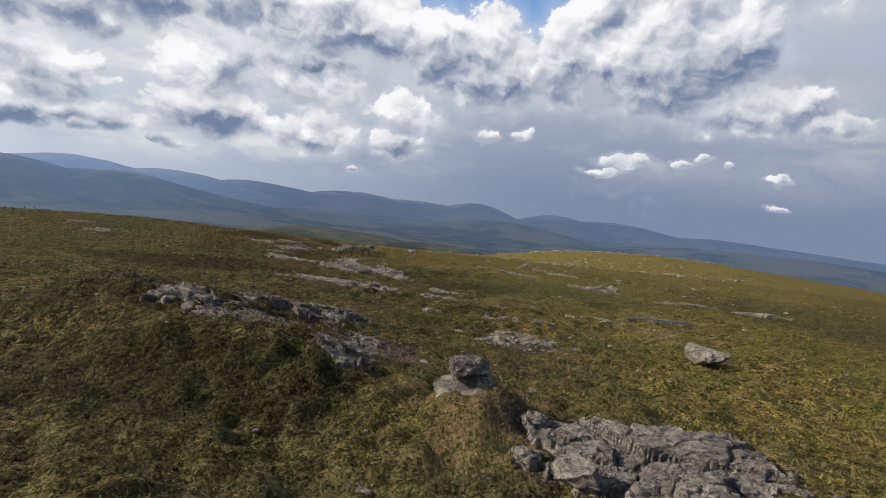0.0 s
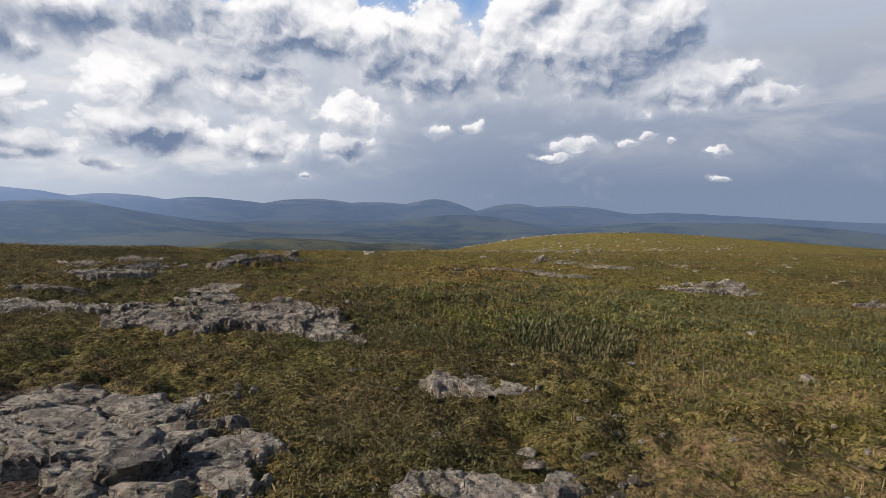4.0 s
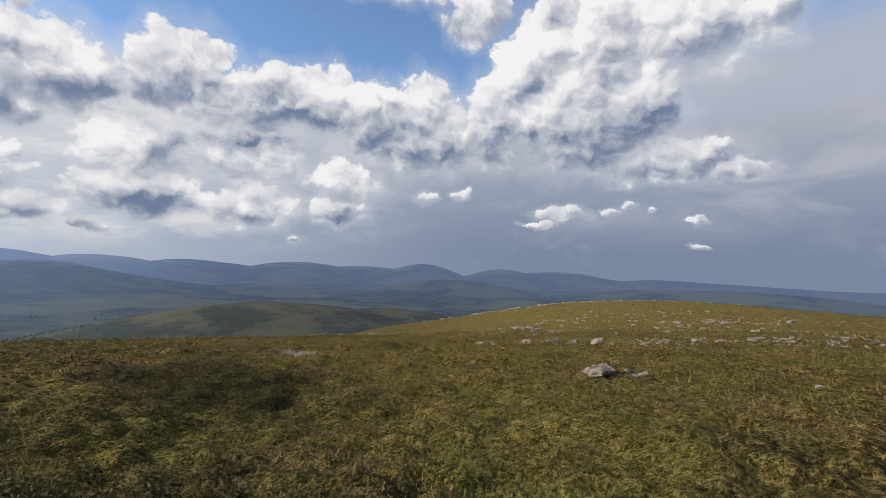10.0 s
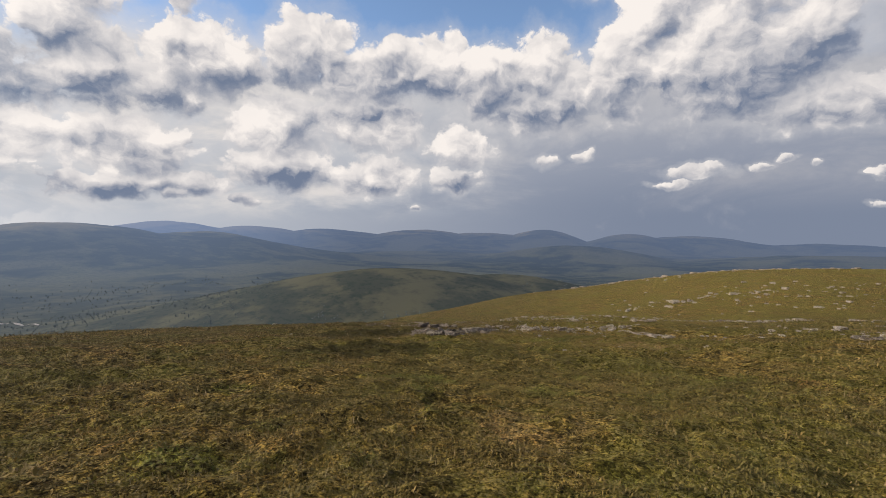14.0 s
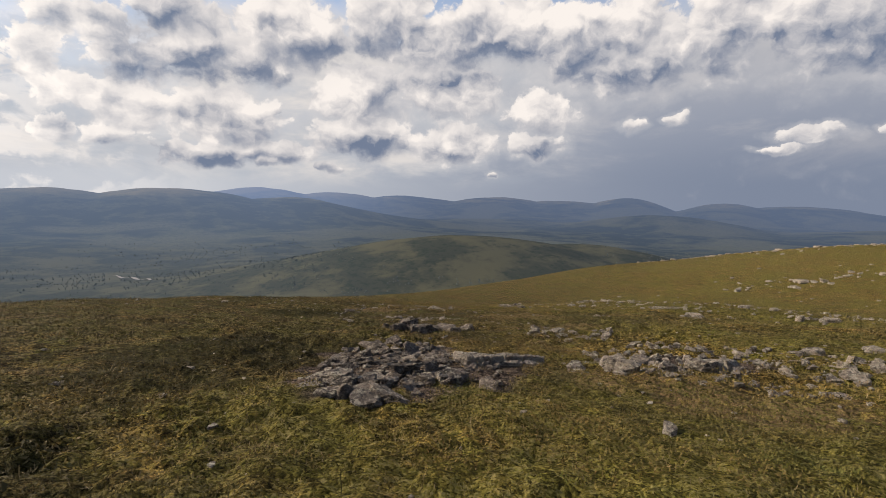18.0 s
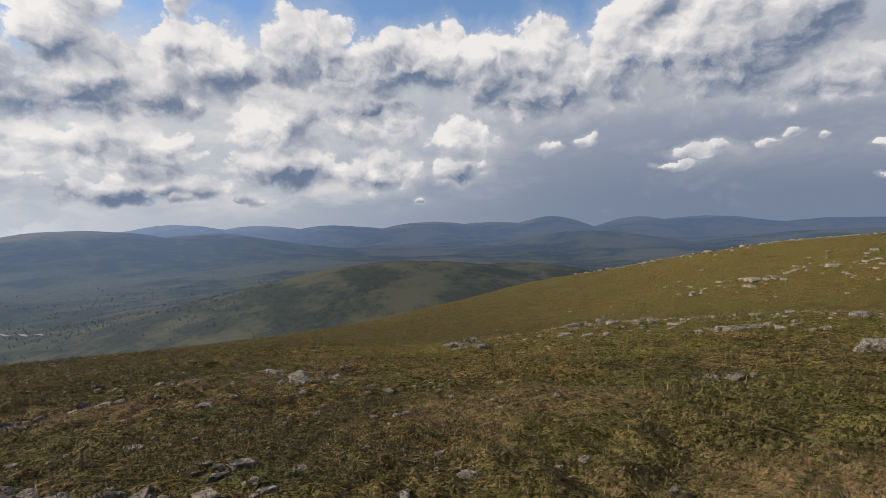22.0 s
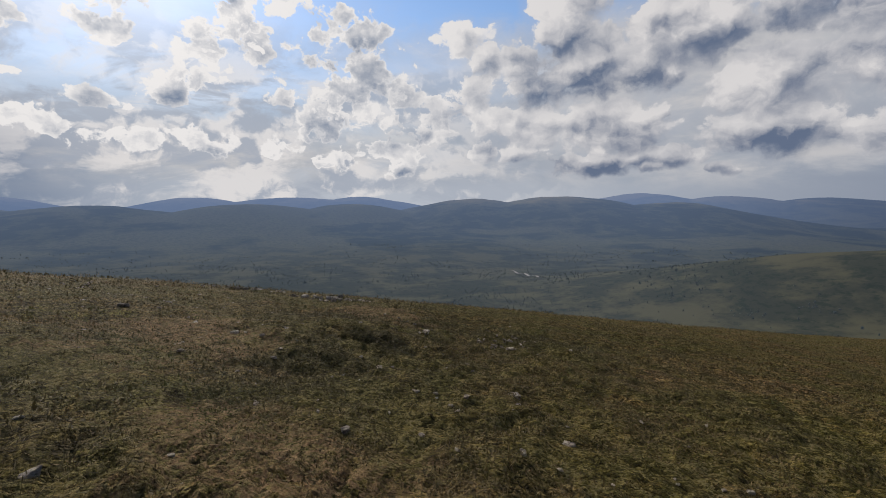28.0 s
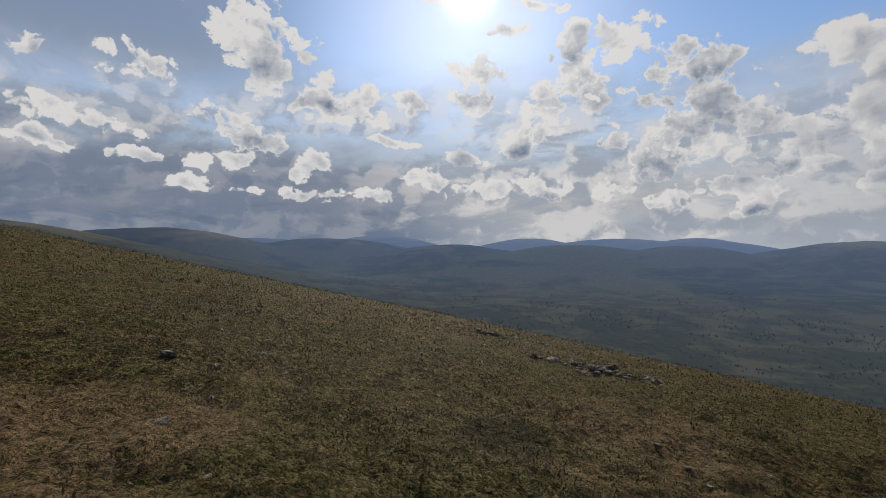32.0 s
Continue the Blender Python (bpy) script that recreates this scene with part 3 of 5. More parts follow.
def far_material():
    """Wooded hills and valley far off, their blue haze put in as a glow."""
    m, nt, bsdf = material("far_hills")
    pos = nt.nodes.new("ShaderNodeNewGeometry").outputs["Position"]
    # dark woods; this noise also stands in for cloud shade on the hills
    wood_shade = noise_node(nt, vec_node(nt, "MULTIPLY", pos, (1, 1, 2.0)), 0.0023, 4, 0.55, 0.6)
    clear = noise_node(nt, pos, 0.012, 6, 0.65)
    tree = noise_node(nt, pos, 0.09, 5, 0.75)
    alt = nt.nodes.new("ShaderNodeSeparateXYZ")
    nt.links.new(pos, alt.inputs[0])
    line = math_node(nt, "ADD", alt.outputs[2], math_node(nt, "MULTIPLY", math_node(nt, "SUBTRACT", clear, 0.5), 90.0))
    # open fell tops coloured paler, as if sunlit
    open_sunlit = ramp_node(nt, line, -25.0, 25.0)
    col = mix_node(nt, ramp_node(nt, wood_shade, 0.44, 0.56), (0.010, 0.018, 0.020), (0.075, 0.076, 0.050))
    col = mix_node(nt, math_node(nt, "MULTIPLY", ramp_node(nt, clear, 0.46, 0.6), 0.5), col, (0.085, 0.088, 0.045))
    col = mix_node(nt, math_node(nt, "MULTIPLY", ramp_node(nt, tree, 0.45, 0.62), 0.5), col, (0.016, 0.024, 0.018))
    col = mix_node(nt, open_sunlit, col, mix_node(nt, ramp_node(nt, wood_shade, 0.38, 0.55), (0.05, 0.055, 0.04), (0.20, 0.165, 0.09)))
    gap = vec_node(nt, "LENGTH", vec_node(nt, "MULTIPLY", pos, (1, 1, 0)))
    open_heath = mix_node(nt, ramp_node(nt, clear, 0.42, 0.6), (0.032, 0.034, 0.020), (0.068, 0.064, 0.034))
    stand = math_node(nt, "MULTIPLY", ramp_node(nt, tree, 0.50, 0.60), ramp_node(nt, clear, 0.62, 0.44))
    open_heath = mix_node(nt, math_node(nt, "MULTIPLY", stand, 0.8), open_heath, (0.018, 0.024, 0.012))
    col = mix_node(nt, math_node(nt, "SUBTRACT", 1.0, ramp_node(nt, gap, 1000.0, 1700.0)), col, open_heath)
    nt.links.new(col, bsdf.inputs["Base Color"])
    bsdf.inputs["Roughness"].default_value = 1.0
    bsdf.inputs["Specular IOR Level"].default_value = 0.0
    # haze as emission, growing with distance and brighter on the sun's side
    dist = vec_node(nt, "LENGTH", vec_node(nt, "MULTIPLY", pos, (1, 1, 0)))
    haze_glow = math_node(nt, "SUBTRACT", 1.0, math_node(nt, "POWER", 2.718, math_node(nt, "MULTIPLY", dist, -1 / 2500.0)))
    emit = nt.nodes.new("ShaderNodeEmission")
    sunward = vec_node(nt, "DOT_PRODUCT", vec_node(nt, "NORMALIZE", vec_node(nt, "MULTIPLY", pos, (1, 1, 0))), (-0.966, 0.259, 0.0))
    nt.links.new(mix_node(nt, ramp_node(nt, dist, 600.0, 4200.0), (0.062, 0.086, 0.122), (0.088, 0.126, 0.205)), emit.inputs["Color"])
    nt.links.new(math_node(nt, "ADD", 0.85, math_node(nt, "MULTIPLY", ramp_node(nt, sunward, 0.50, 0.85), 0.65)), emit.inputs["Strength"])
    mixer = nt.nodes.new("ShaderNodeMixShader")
    nt.links.new(haze_glow, mixer.inputs[0])
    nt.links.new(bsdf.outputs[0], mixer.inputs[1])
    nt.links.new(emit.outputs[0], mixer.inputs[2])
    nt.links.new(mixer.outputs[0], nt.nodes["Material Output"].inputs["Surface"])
    return m


HEATH, FAR = heath_material(), far_material()

# ---------------------------------------------------------------- the lie of the land
# heights of the fell on a net that widens outward, west to east, each from south to north
FELL = np.array([
    [-60.38, -64.90, -67.78, -68.89, -73.37, -83.41, -94.09, -105.22, -115.95, -125.31],
    [-36.38, -38.02, -38.25, -38.44, -42.83, -53.45, -67.64, -82.96, -97.82, -111.03],
    [-15.94, -15.64, -13.18, -13.00, -16.55, -25.98, -42.34, -63.42, -81.61, -97.91],
    [-2.27, -2.98, 0.89, -4.49, -7.70, -10.75, -20.22, -46.66, -67.39, -87.86],
    [4.01, -0.79, -1.00, -3.71, -6.17, -18.21, -11.36, -26.98, -54.23, -81.01],
    [4.07, -0.52, -2.46, -2.24, -5.03, -11.73, -11.90, -21.66, -47.23, -75.08],
    [4.29, 0.90, -1.82, -3.99, -6.56, -6.85, -1.02, -14.83, -41.82, -67.87],
    [6.97, 3.15, -0.83, -4.67, -8.49, -11.67, -12.59, -21.34, -38.15, -57.05],
    [10.72, 5.69, 0.48, -4.50, -9.79, -16.05, -23.57, -30.40, -37.04, -44.94],
])


def spline(u):
    i = np.floor(u).astype(int)
    t = u - i
    return i, ((1 - t) ** 3 / 6, (3 * t**3 - 6 * t**2 + 4) / 6, (-3 * t**3 + 3 * t**2 + 3 * t + 1) / 6, t**3 / 6)


def fell(x, y):
    nx, ny = FELL.shape
    u = np.clip((np.arcsinh((x + 8) / 30) + 3.3) / 0.825, 0, nx - 1.0001)
    v = np.clip((np.arcsinh((y - 40) / 35) + 1.6) / 0.57, 0, ny - 1.0001)
    (i, wu), (j, wv) = spline(u), spline(v)
    z = np.zeros_like(u)
    for a in range(4):
        for b in range(4):
            z += wu[a] * wv[b] * FELL[np.clip(i + a - 1, 0, nx - 1), np.clip(j + b - 1, 0, ny - 1)]
    return z


# hills beyond: azimuth, distance, height over the valley floor, half widths across and along (m)
HILLS_FAR = [(-3.9, 4200, 184, 330, 500), (-13.5, 4200, 158, 330, 500), (-20, 4300, 140, 600, 500), (10.3, 4200, 168, 560, 500),
             (21, 4300, 168, 560, 500), (30, 4300, 176, 560, 500), (38, 4300, 206, 560, 500), (3, 4200, 152, 560, 500),
             (-46, 4500, 62, 1300, 400), (-32, 4300, 100, 800, 400), (78, 4200, 178, 650, 500), (88, 4300, 168, 500, 500),
             (70, 4300, 172, 560, 500), (106, 4300, 183, 560, 500), (120, 4300, 150, 800, 500)]
HILLS_NEAR = [(46, 2500, 165, 420, 420), (57, 2550, 150, 420, 400), (35, 2500, 125, 420, 380), (82, 2300, 128, 420, 380),
              (96, 2300, 120, 420, 400), (70, 2400, 122, 380, 350), (11, 2900, 28, 500, 250), (-8, 2800, 75, 380, 300),
              (-37, 2700, 75, 600, 350), (112, 2500, 150, 500, 400), (130, 2400, 180, 600, 400), (145, 1500, 180, 500, 400),
              (12, 760, 80, 270, 170), (0, 820, 72, 190, 150), (180, 1500, 120, 900, 500), (-100, 2500, 150, 1200, 600)]
FLOOR = -140.0


def beyond(x, y):
    z = np.full(np.shape(x), FLOOR) + 6 * np.sin(x / 170) * np.cos(y / 210)
    tall = np.zeros(np.shape(x))
    for az_, r, h, sa, sr in HILLS_FAR + HILLS_NEAR:
        a = radians(az_)
        ux, uy = -math.sin(a), math.cos(a)
        along, across = x * ux + y * uy - r, -x * uy + y * ux
        tall = np.maximum(tall, h * np.exp(-((along / sr) ** 2 + (across / sa) ** 2) * 0.6)) + 0.0
    return z + tall


def smooth(t):
    t = np.clip(t, 0, 1)
    return t * t * (3 - 2 * t)


@functools.lru_cache(maxsize=None)
def chance(seed):
    return np.random.RandomState(seed).rand(256, 256)


def lumps(x, y, size, seed):
    """Smooth value noise with a grain of the given size."""
    tab = chance(seed)
    u, v = x / size + 1000.37, y / size + 1000.71
    i, j = np.floor(u).astype(int), np.floor(v).astype(int)
    fu, fv = smooth(u - i), smooth(v - j)
    at = lambda a, b: tab[(i + a) % 256, (j + b) % 256]
    return (at(0, 0) * (1 - fu) + at(1, 0) * fu) * (1 - fv) + (at(0, 1) * (1 - fu) + at(1, 1) * fu) * fv - 0.5


# mounds and hollows: x, y, rise, half widths, turn
MOUNDS = [(0.45, 3.65, 0.32, 0.42, 0.38, 0), (-2.9, 5.9, 0.40, 2.3, 1.0, 30), (-2.3, 4.75, 0.48, 1.9, 0.85, -6), (-3.0, 65.3, 0.55, 6.5, 4.0, 0), (-3.55, 20.9, 0.24, 0.75, 1.7, 0), (3.6, 8.6, -0.15, 0.6, 0.8, 0),
          (-5.4, 27.2, -0.30, 2.0, 3.4, 0), (-7.5, 49.6, -0.05, 0.5, 0.6, 0)]


def height(x, y):
    x, y = np.asarray(x, float), np.asarray(y, float)
    rho = np.hypot((x + 20) / 360, (y - 130) / 420)
    w = 1 - smooth((rho - 0.7) / 0.6)
    z = w * fell(x, y) + (1 - w) * beyond(x, y)
    z = z - 0.05
    for mx, my, mh, sx, sy, turn in MOUNDS:
        c, s = math.cos(radians(turn)), math.sin(radians(turn))
        a, b = (x - mx) * c + (y - my) * s, -(x - mx) * s + (y - my) * c
        z = z + mh * np.exp(-((a / sx) ** 2 + (b / sy) ** 2) ** 1.5)
    return z


# the line walked over the fell
TRACK = np.array([(0, -2), (0, 4), (-0.4, 10), (-3, 16), (-5, 22), (-6, 30), (-6.6, 38), (-6.4, 46), (-8, 52), (-11, 56), (-16, 59), (-20.5, 61.5)])


ALONG = np.linspace(-8, 70, 400)
ROUNDED = sum(np.interp(ALONG + o, TRACK[:, 1], TRACK[:, 0]) for o in np.linspace(-2.5, 2.5, 11)) / 11


def track_x(y):
    """The walked line, rounded off, as x over y."""
    return np.interp(y, ALONG, ROUNDED)


def cushions(x, y, size, seed):
    """Rounded cushions with creases between, 0 to 1."""
    c, s = math.cos(seed), math.sin(seed)
    return np.minimum(2.6 * np.abs(lumps(x * c + y * s, y * c - x * s, size, seed)), 1)


BARE = [(r[1], r[2], r[3], r[4], r[5]) for r in ((0, -0.8, 5.5, 0.8, 1.0, 5), (0, -2.9, 6.4, 1.4, 0.6, 39), (0, -1.9, 6.9, 0.95, 0.65, 0), (0, -2.4, 15.1, 1.3, 0.6, -16),
        (0, -3.75, 20.5, 0.4, 1.1, -12), (0, 1.75, 3.2, 1.1, 0.62, 12), (0, -2.7, 11.75, 1.35, 0.85, -8), (0, -8.6, 47.7, 1.0, 1.8, 15), (0, -7.3, 47.8, 0.5, 1.0, 21),
        (0, -4.5, 49.7, 0.7, 0.9, 36), (0, 1.3, 6.9, 0.6, 0.45, -22), (0, -5.7, 18.4, 0.6, 0.4, 0))]


def bare(x, y):
    """How far the ground lies open as rock and grit, 0 to 1."""
    out, edge = np.zeros(np.shape(x)), 0.7 * lumps(x, y, 0.3, 31) + 0.4 * lumps(x, y, 0.9, 32)
    for bx, by, half, depth, turn in BARE:
        c, s = math.cos(radians(turn)), math.sin(radians(turn))
        u, v = (x - bx) * c + (y - by) * s, -(x - bx) * s + (y - by) * c
        out = np.maximum(out, smooth((1.05 - np.hypot(u / half, v / depth) + edge) / 0.3))
    return out


def swell(x, y):
    """Broad hummocks of the heath."""
    near = np.exp(-((np.hypot((x + 10), (y - 35)) / 110) ** 2))
    out = np.maximum(np.maximum(np.abs(x - track_x(y)) - 4, np.abs(y - 33.5) - 36.5), 0)
    big = 0.18 * (1 - smooth(out / 110)) * lumps(x, y, 3.1, 1) + 0.12 * (1 - smooth(out / 45)) * lumps(x, y, 1.2, 2)
    return near * big + 0.5 * (1 - near) * lumps(x, y, 17, 4), out


def relief(x, y):
    """Hummocks and tufts of the heath."""
    big, out = swell(x, y)
    tuft = (0.05 * (1 - smooth(out / 45)) * (cushions(x, y, 0.85, 3) - 0.45) + 0.065 * (1 - smooth(out / 26)) * (cushions(x, y, 0.36, 7) - 0.45)
            + 0.06 * (1 - smooth(out / 10)) * (cushions(x, y, 0.17, 5) - 0.45))
    return big + tuft * (0.9 + lumps(x, y, 2.3, 6)) * (1 - bare(x, y))


def top(x, y):
    return height(x, y) + relief(np.asarray(x, float), np.asarray(y, float))


def steps(lo, hi, cell, far, grow):
    mid = list(np.arange(lo, hi + cell / 2, cell))
    out, d = [], cell
    while (out[-1] if out else 0) < far:
        d *= grow
        out.append((out[-1] if out else 0) + d)
    return np.array([lo - o for o in out[::-1]] + mid + [hi + o for o in out])


def grid_mesh(name, px, py, pz, mat, soft=True):
    n, m_ = px.shape
    ids = np.arange(n * m_).reshape(n, m_)
    quads = np.stack([ids[:-1, :-1], ids[1:, :-1], ids[1:, 1:], ids[:-1, 1:]], -1).reshape(-1, 4)
    me = bpy.data.meshes.new(name)
    me.vertices.add(n * m_)
    me.vertices.foreach_set("co", np.stack([px, py, pz], -1).astype(np.float32).ravel())
    me.loops.add(quads.size)
    me.loops.foreach_set("vertex_index", quads.astype(np.int32).ravel())
    me.polygons.add(len(quads))
    me.polygons.foreach_set("loop_start", np.arange(0, quads.size, 4, dtype=np.int32))
    me.polygons.foreach_set("use_smooth", np.full(len(quads), soft))
    me.update(calc_edges=True)
    me.materials.append(mat)
    return new(name, me)


gx, gy = steps(-4.2, 4.2, 0.07, 330, 1.034), steps(-3, 69, 0.075, 330, 1.034)
GX, GY = np.meshgrid(gx, gy, indexing="ij")
GX = GX + track_x(GY)                # the sheet is finest along the line walked
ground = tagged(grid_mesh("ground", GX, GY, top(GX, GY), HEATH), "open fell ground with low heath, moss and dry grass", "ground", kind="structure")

aa, rr = np.radians(np.arange(0, 360.01, 0.3)), np.concatenate([np.geomspace(230, 1900, 90), np.linspace(1950, 4700, 64)])
AA, RR = np.meshgrid(aa, rr, indexing="ij")
FX, FY = -RR * np.sin(AA), RR * np.cos(AA)
rough = smooth((RR - 700) / 1500)
FZ = height(FX, FY) + rough * (14 * lumps(FX, FY, 330, 7) + 7 * lumps(FX, FY, 110, 8)) + 1.5 * lumps(FX, FY, 25, 9)
FZ -= 14 * (1 - smooth((np.maximum(np.abs(FX + 10) - 36, np.abs(FY - 45) - 51) - 210) / 100))
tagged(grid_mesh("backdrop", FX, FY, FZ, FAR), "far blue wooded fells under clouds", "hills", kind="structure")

# ---------------------------------------------------------------- bedrock and stones
def rock_material(name, dark, light, lichen, spots):
    m, nt, bsdf = material(name)
    tc = nt.nodes.new("ShaderNodeNewGeometry").outputs["Position"]
    rnd = nt.nodes.new("ShaderNodeObjectInfo").outputs["Random"]
    big = noise_node(nt, tc, 3.5, 7, 0.7, 0.6)
    band = noise_node(nt, vec_node(nt, "MULTIPLY", tc, (5.0, 14.0, 40.0)), 1.0, 6, 0.65, 1.0)
    grain = noise_node(nt, tc, 95.0, 4, 0.75)
    patch = noise_node(nt, tc, 16.0, 7, 0.75, 0.7)
    black = noise_node(nt, tc, 26.0, 6, 0.78, 0.5)
    col = mix_node(nt, ramp_node(nt, big, 0.38, 0.64), dark, light)
    col = mix_node(nt, math_node(nt, "MULTIPLY", rnd, 0.3), col, light)
    col = mix_node(nt, math_node(nt, "MULTIPLY", ramp_node(nt, band, 0.46, 0.60), 0.6), col, dark)
    col = mix_node(nt, math_node(nt, "MULTIPLY", ramp_node(nt, patch, 0.50, 0.58), spots), col, lichen)
    col = mix_node(nt, math_node(nt, "MULTIPLY", ramp_node(nt, black, 0.51, 0.60), 0.85), col, (0.022, 0.020, 0.020))
    col = mix_node(nt, math_node(nt, "MULTIPLY", ramp_node(nt, grain, 0.45, 0.7), 0.3), col, light)
    warm = math_node(nt, "MULTIPLY", ramp_node(nt, noise_node(nt, tc, 6.0, 5, 0.7), 0.58, 0.7), 0.45)
    col = mix_node(nt, warm, col, (0.17, 0.105, 0.06))
    nt.links.new(col, bsdf.inputs["Base Color"])
    bsdf.inputs["Roughness"].default_value = 0.88
    bsdf.inputs["Specular IOR Level"].default_value = 0.2
    h = math_node(nt, "ADD", math_node(nt, "MULTIPLY", band, 0.8), math_node(nt, "ADD", math_node(nt, "MULTIPLY", patch, 0.9), math_node(nt, "MULTIPLY", grain, 0.25)))
    nt.links.new(bump(nt, h, 1.0, 0.05), bsdf.inputs["Normal"])
    return m


ROCK_DARK = rock_material("dark_gneiss", (0.036, 0.029, 0.024), (0.20, 0.165, 0.134), (0.33, 0.30, 0.235), 0.7)
ROCK_BLACK = rock_material("black_gneiss", (0.020, 0.016, 0.013), (0.185, 0.150, 0.122), (0.27, 0.235, 0.185), 0.6)
ROCK_PALE = rock_material("pale_gneiss", (0.085, 0.070, 0.057), (0.29, 0.243, 0.195), (0.36, 0.34, 0.27), 0.6)


def stone_mesh(name, seed, flat, cuts, mat):
    """A frost-split stone of about unit half width: sharp faces, roughened where it is cut finely."""
    rng = np.random.RandomState(seed)
    bm = bmesh.new()
    long = rng.uniform(0.55, 0.85)
    for k in range(17):
        a, lv = rng.uniform(0, 6.283), rng.choice((-1.0, -0.1, 0.85, 1.0))
        r = rng.uniform(0.72, 1.05) * (0.8 if abs(lv) > 0.8 else 1.0)
        bm.verts.new((r * math.cos(a), long * r * math.sin(a), flat * lv * rng.uniform(0.85, 1.05) * 0.62 + 0.1 * r * math.cos(a) * flat))
    bmesh.ops.convex_hull(bm, input=bm.verts)
    bmesh.ops.delete(bm, geom=[v for v in bm.verts if not v.link_faces], context="VERTS")
    if cuts:
        bmesh.ops.subdivide_edges(bm, edges=bm.edges, cuts=cuts, use_grid_fill=True)
        for v in bm.verts:
            p = v.co * 2.2 + Vector((seed * 3.1, 0, 0))
            v.co -= v.co.normalized() * (0.10 * abs(noise.noise(p)) + 0.06 * abs(noise.noise(p * 2.7)) + 0.03 * noise.noise(p * 6.1))
            v.co.z += 0.035 * flat * math.floor(3 * noise.noise(p * 1.3))
    me = bpy.data.meshes.new(name)
    bm.to_mesh(me)
    bm.free()
    me.materials.append(mat)
    return me


STONES = {}
for tone, mat in (("dark", ROCK_DARK), ("pale", ROCK_PALE), ("black", ROCK_BLACK)):
    for shape, flat in (("block", 0.8), ("plate", 0.42)):
        STONES[tone, shape, "fine"] = [stone_mesh("stone", 11 + k + int(flat * 100), flat, 4, mat) for k in range(6)]
        STONES[tone, shape, "plain"] = [stone_mesh("stone", 51 + k + int(flat * 100), flat, 1, mat) for k in range(8)]


def pick(rng, tone, size):
    shape = "plate" if rng.rand() < 0.78 else "block"
    pool = STONES[tone, shape, "fine" if size > 0.11 else "plain"]
    return pool[rng.randint(len(pool))]


def place_stone(rng, name, x, y, size, tone, parent=None, lift=0.35, turn=None):
    ob = new(name, pick(rng, tone, size))
    z = float(top(x, y))
    tip = 19 if tone == "black" else 11
    rot = Euler((radians(rng.normal(5, tip)), radians(rng.normal(0, tip)), radians(turn if turn is not None else rng.uniform(0, 360))))
    s = size * rng.uniform(0.75, 1.25, 3)
    m = Matrix.LocRotScale((x, y, z + 0.012 + size * lift * 0.4), rot, Vector(s))
    if parent:
        ob.parent = parent
        m = parent.matrix_world.inverted() @ m
    ob.matrix_basis = m
    return ob


def outcrop(seed, x, y, half, depth, turn, count, size, tone="dark", label=""):
    """A patch of frost-broken blocks lying in the heath."""
    rng = np.random.RandomState(seed)
    base = new("rock_outcrop")
    base.matrix_world = Matrix.Translation((x, y, float(top(x, y))))
    c, s = math.cos(radians(turn)), math.sin(radians(turn))
    for k in range(count):
        r, a = math.sqrt(rng.rand()), rng.uniform(0, 2 * math.pi)
        u, v = r * half * math.cos(a), r * depth * math.sin(a)
        sz = size * math.exp(rng.normal(0, 0.42))
        place_stone(rng, "block", x + u * c - v * s, y + u * s + v * c, sz, tone if rng.rand() < 0.7 else ("dark" if tone != "dark" else "pale"),
                    base, rng.uniform(-0.5, 0.45) if tone != "pale" else rng.uniform(-0.1, 0.8), turn + rng.normal(0, 30))
    return tagged(base, label or "broken grey gneiss blocks with lichen lying in the heath", "rocks", "outcrops on the fell")


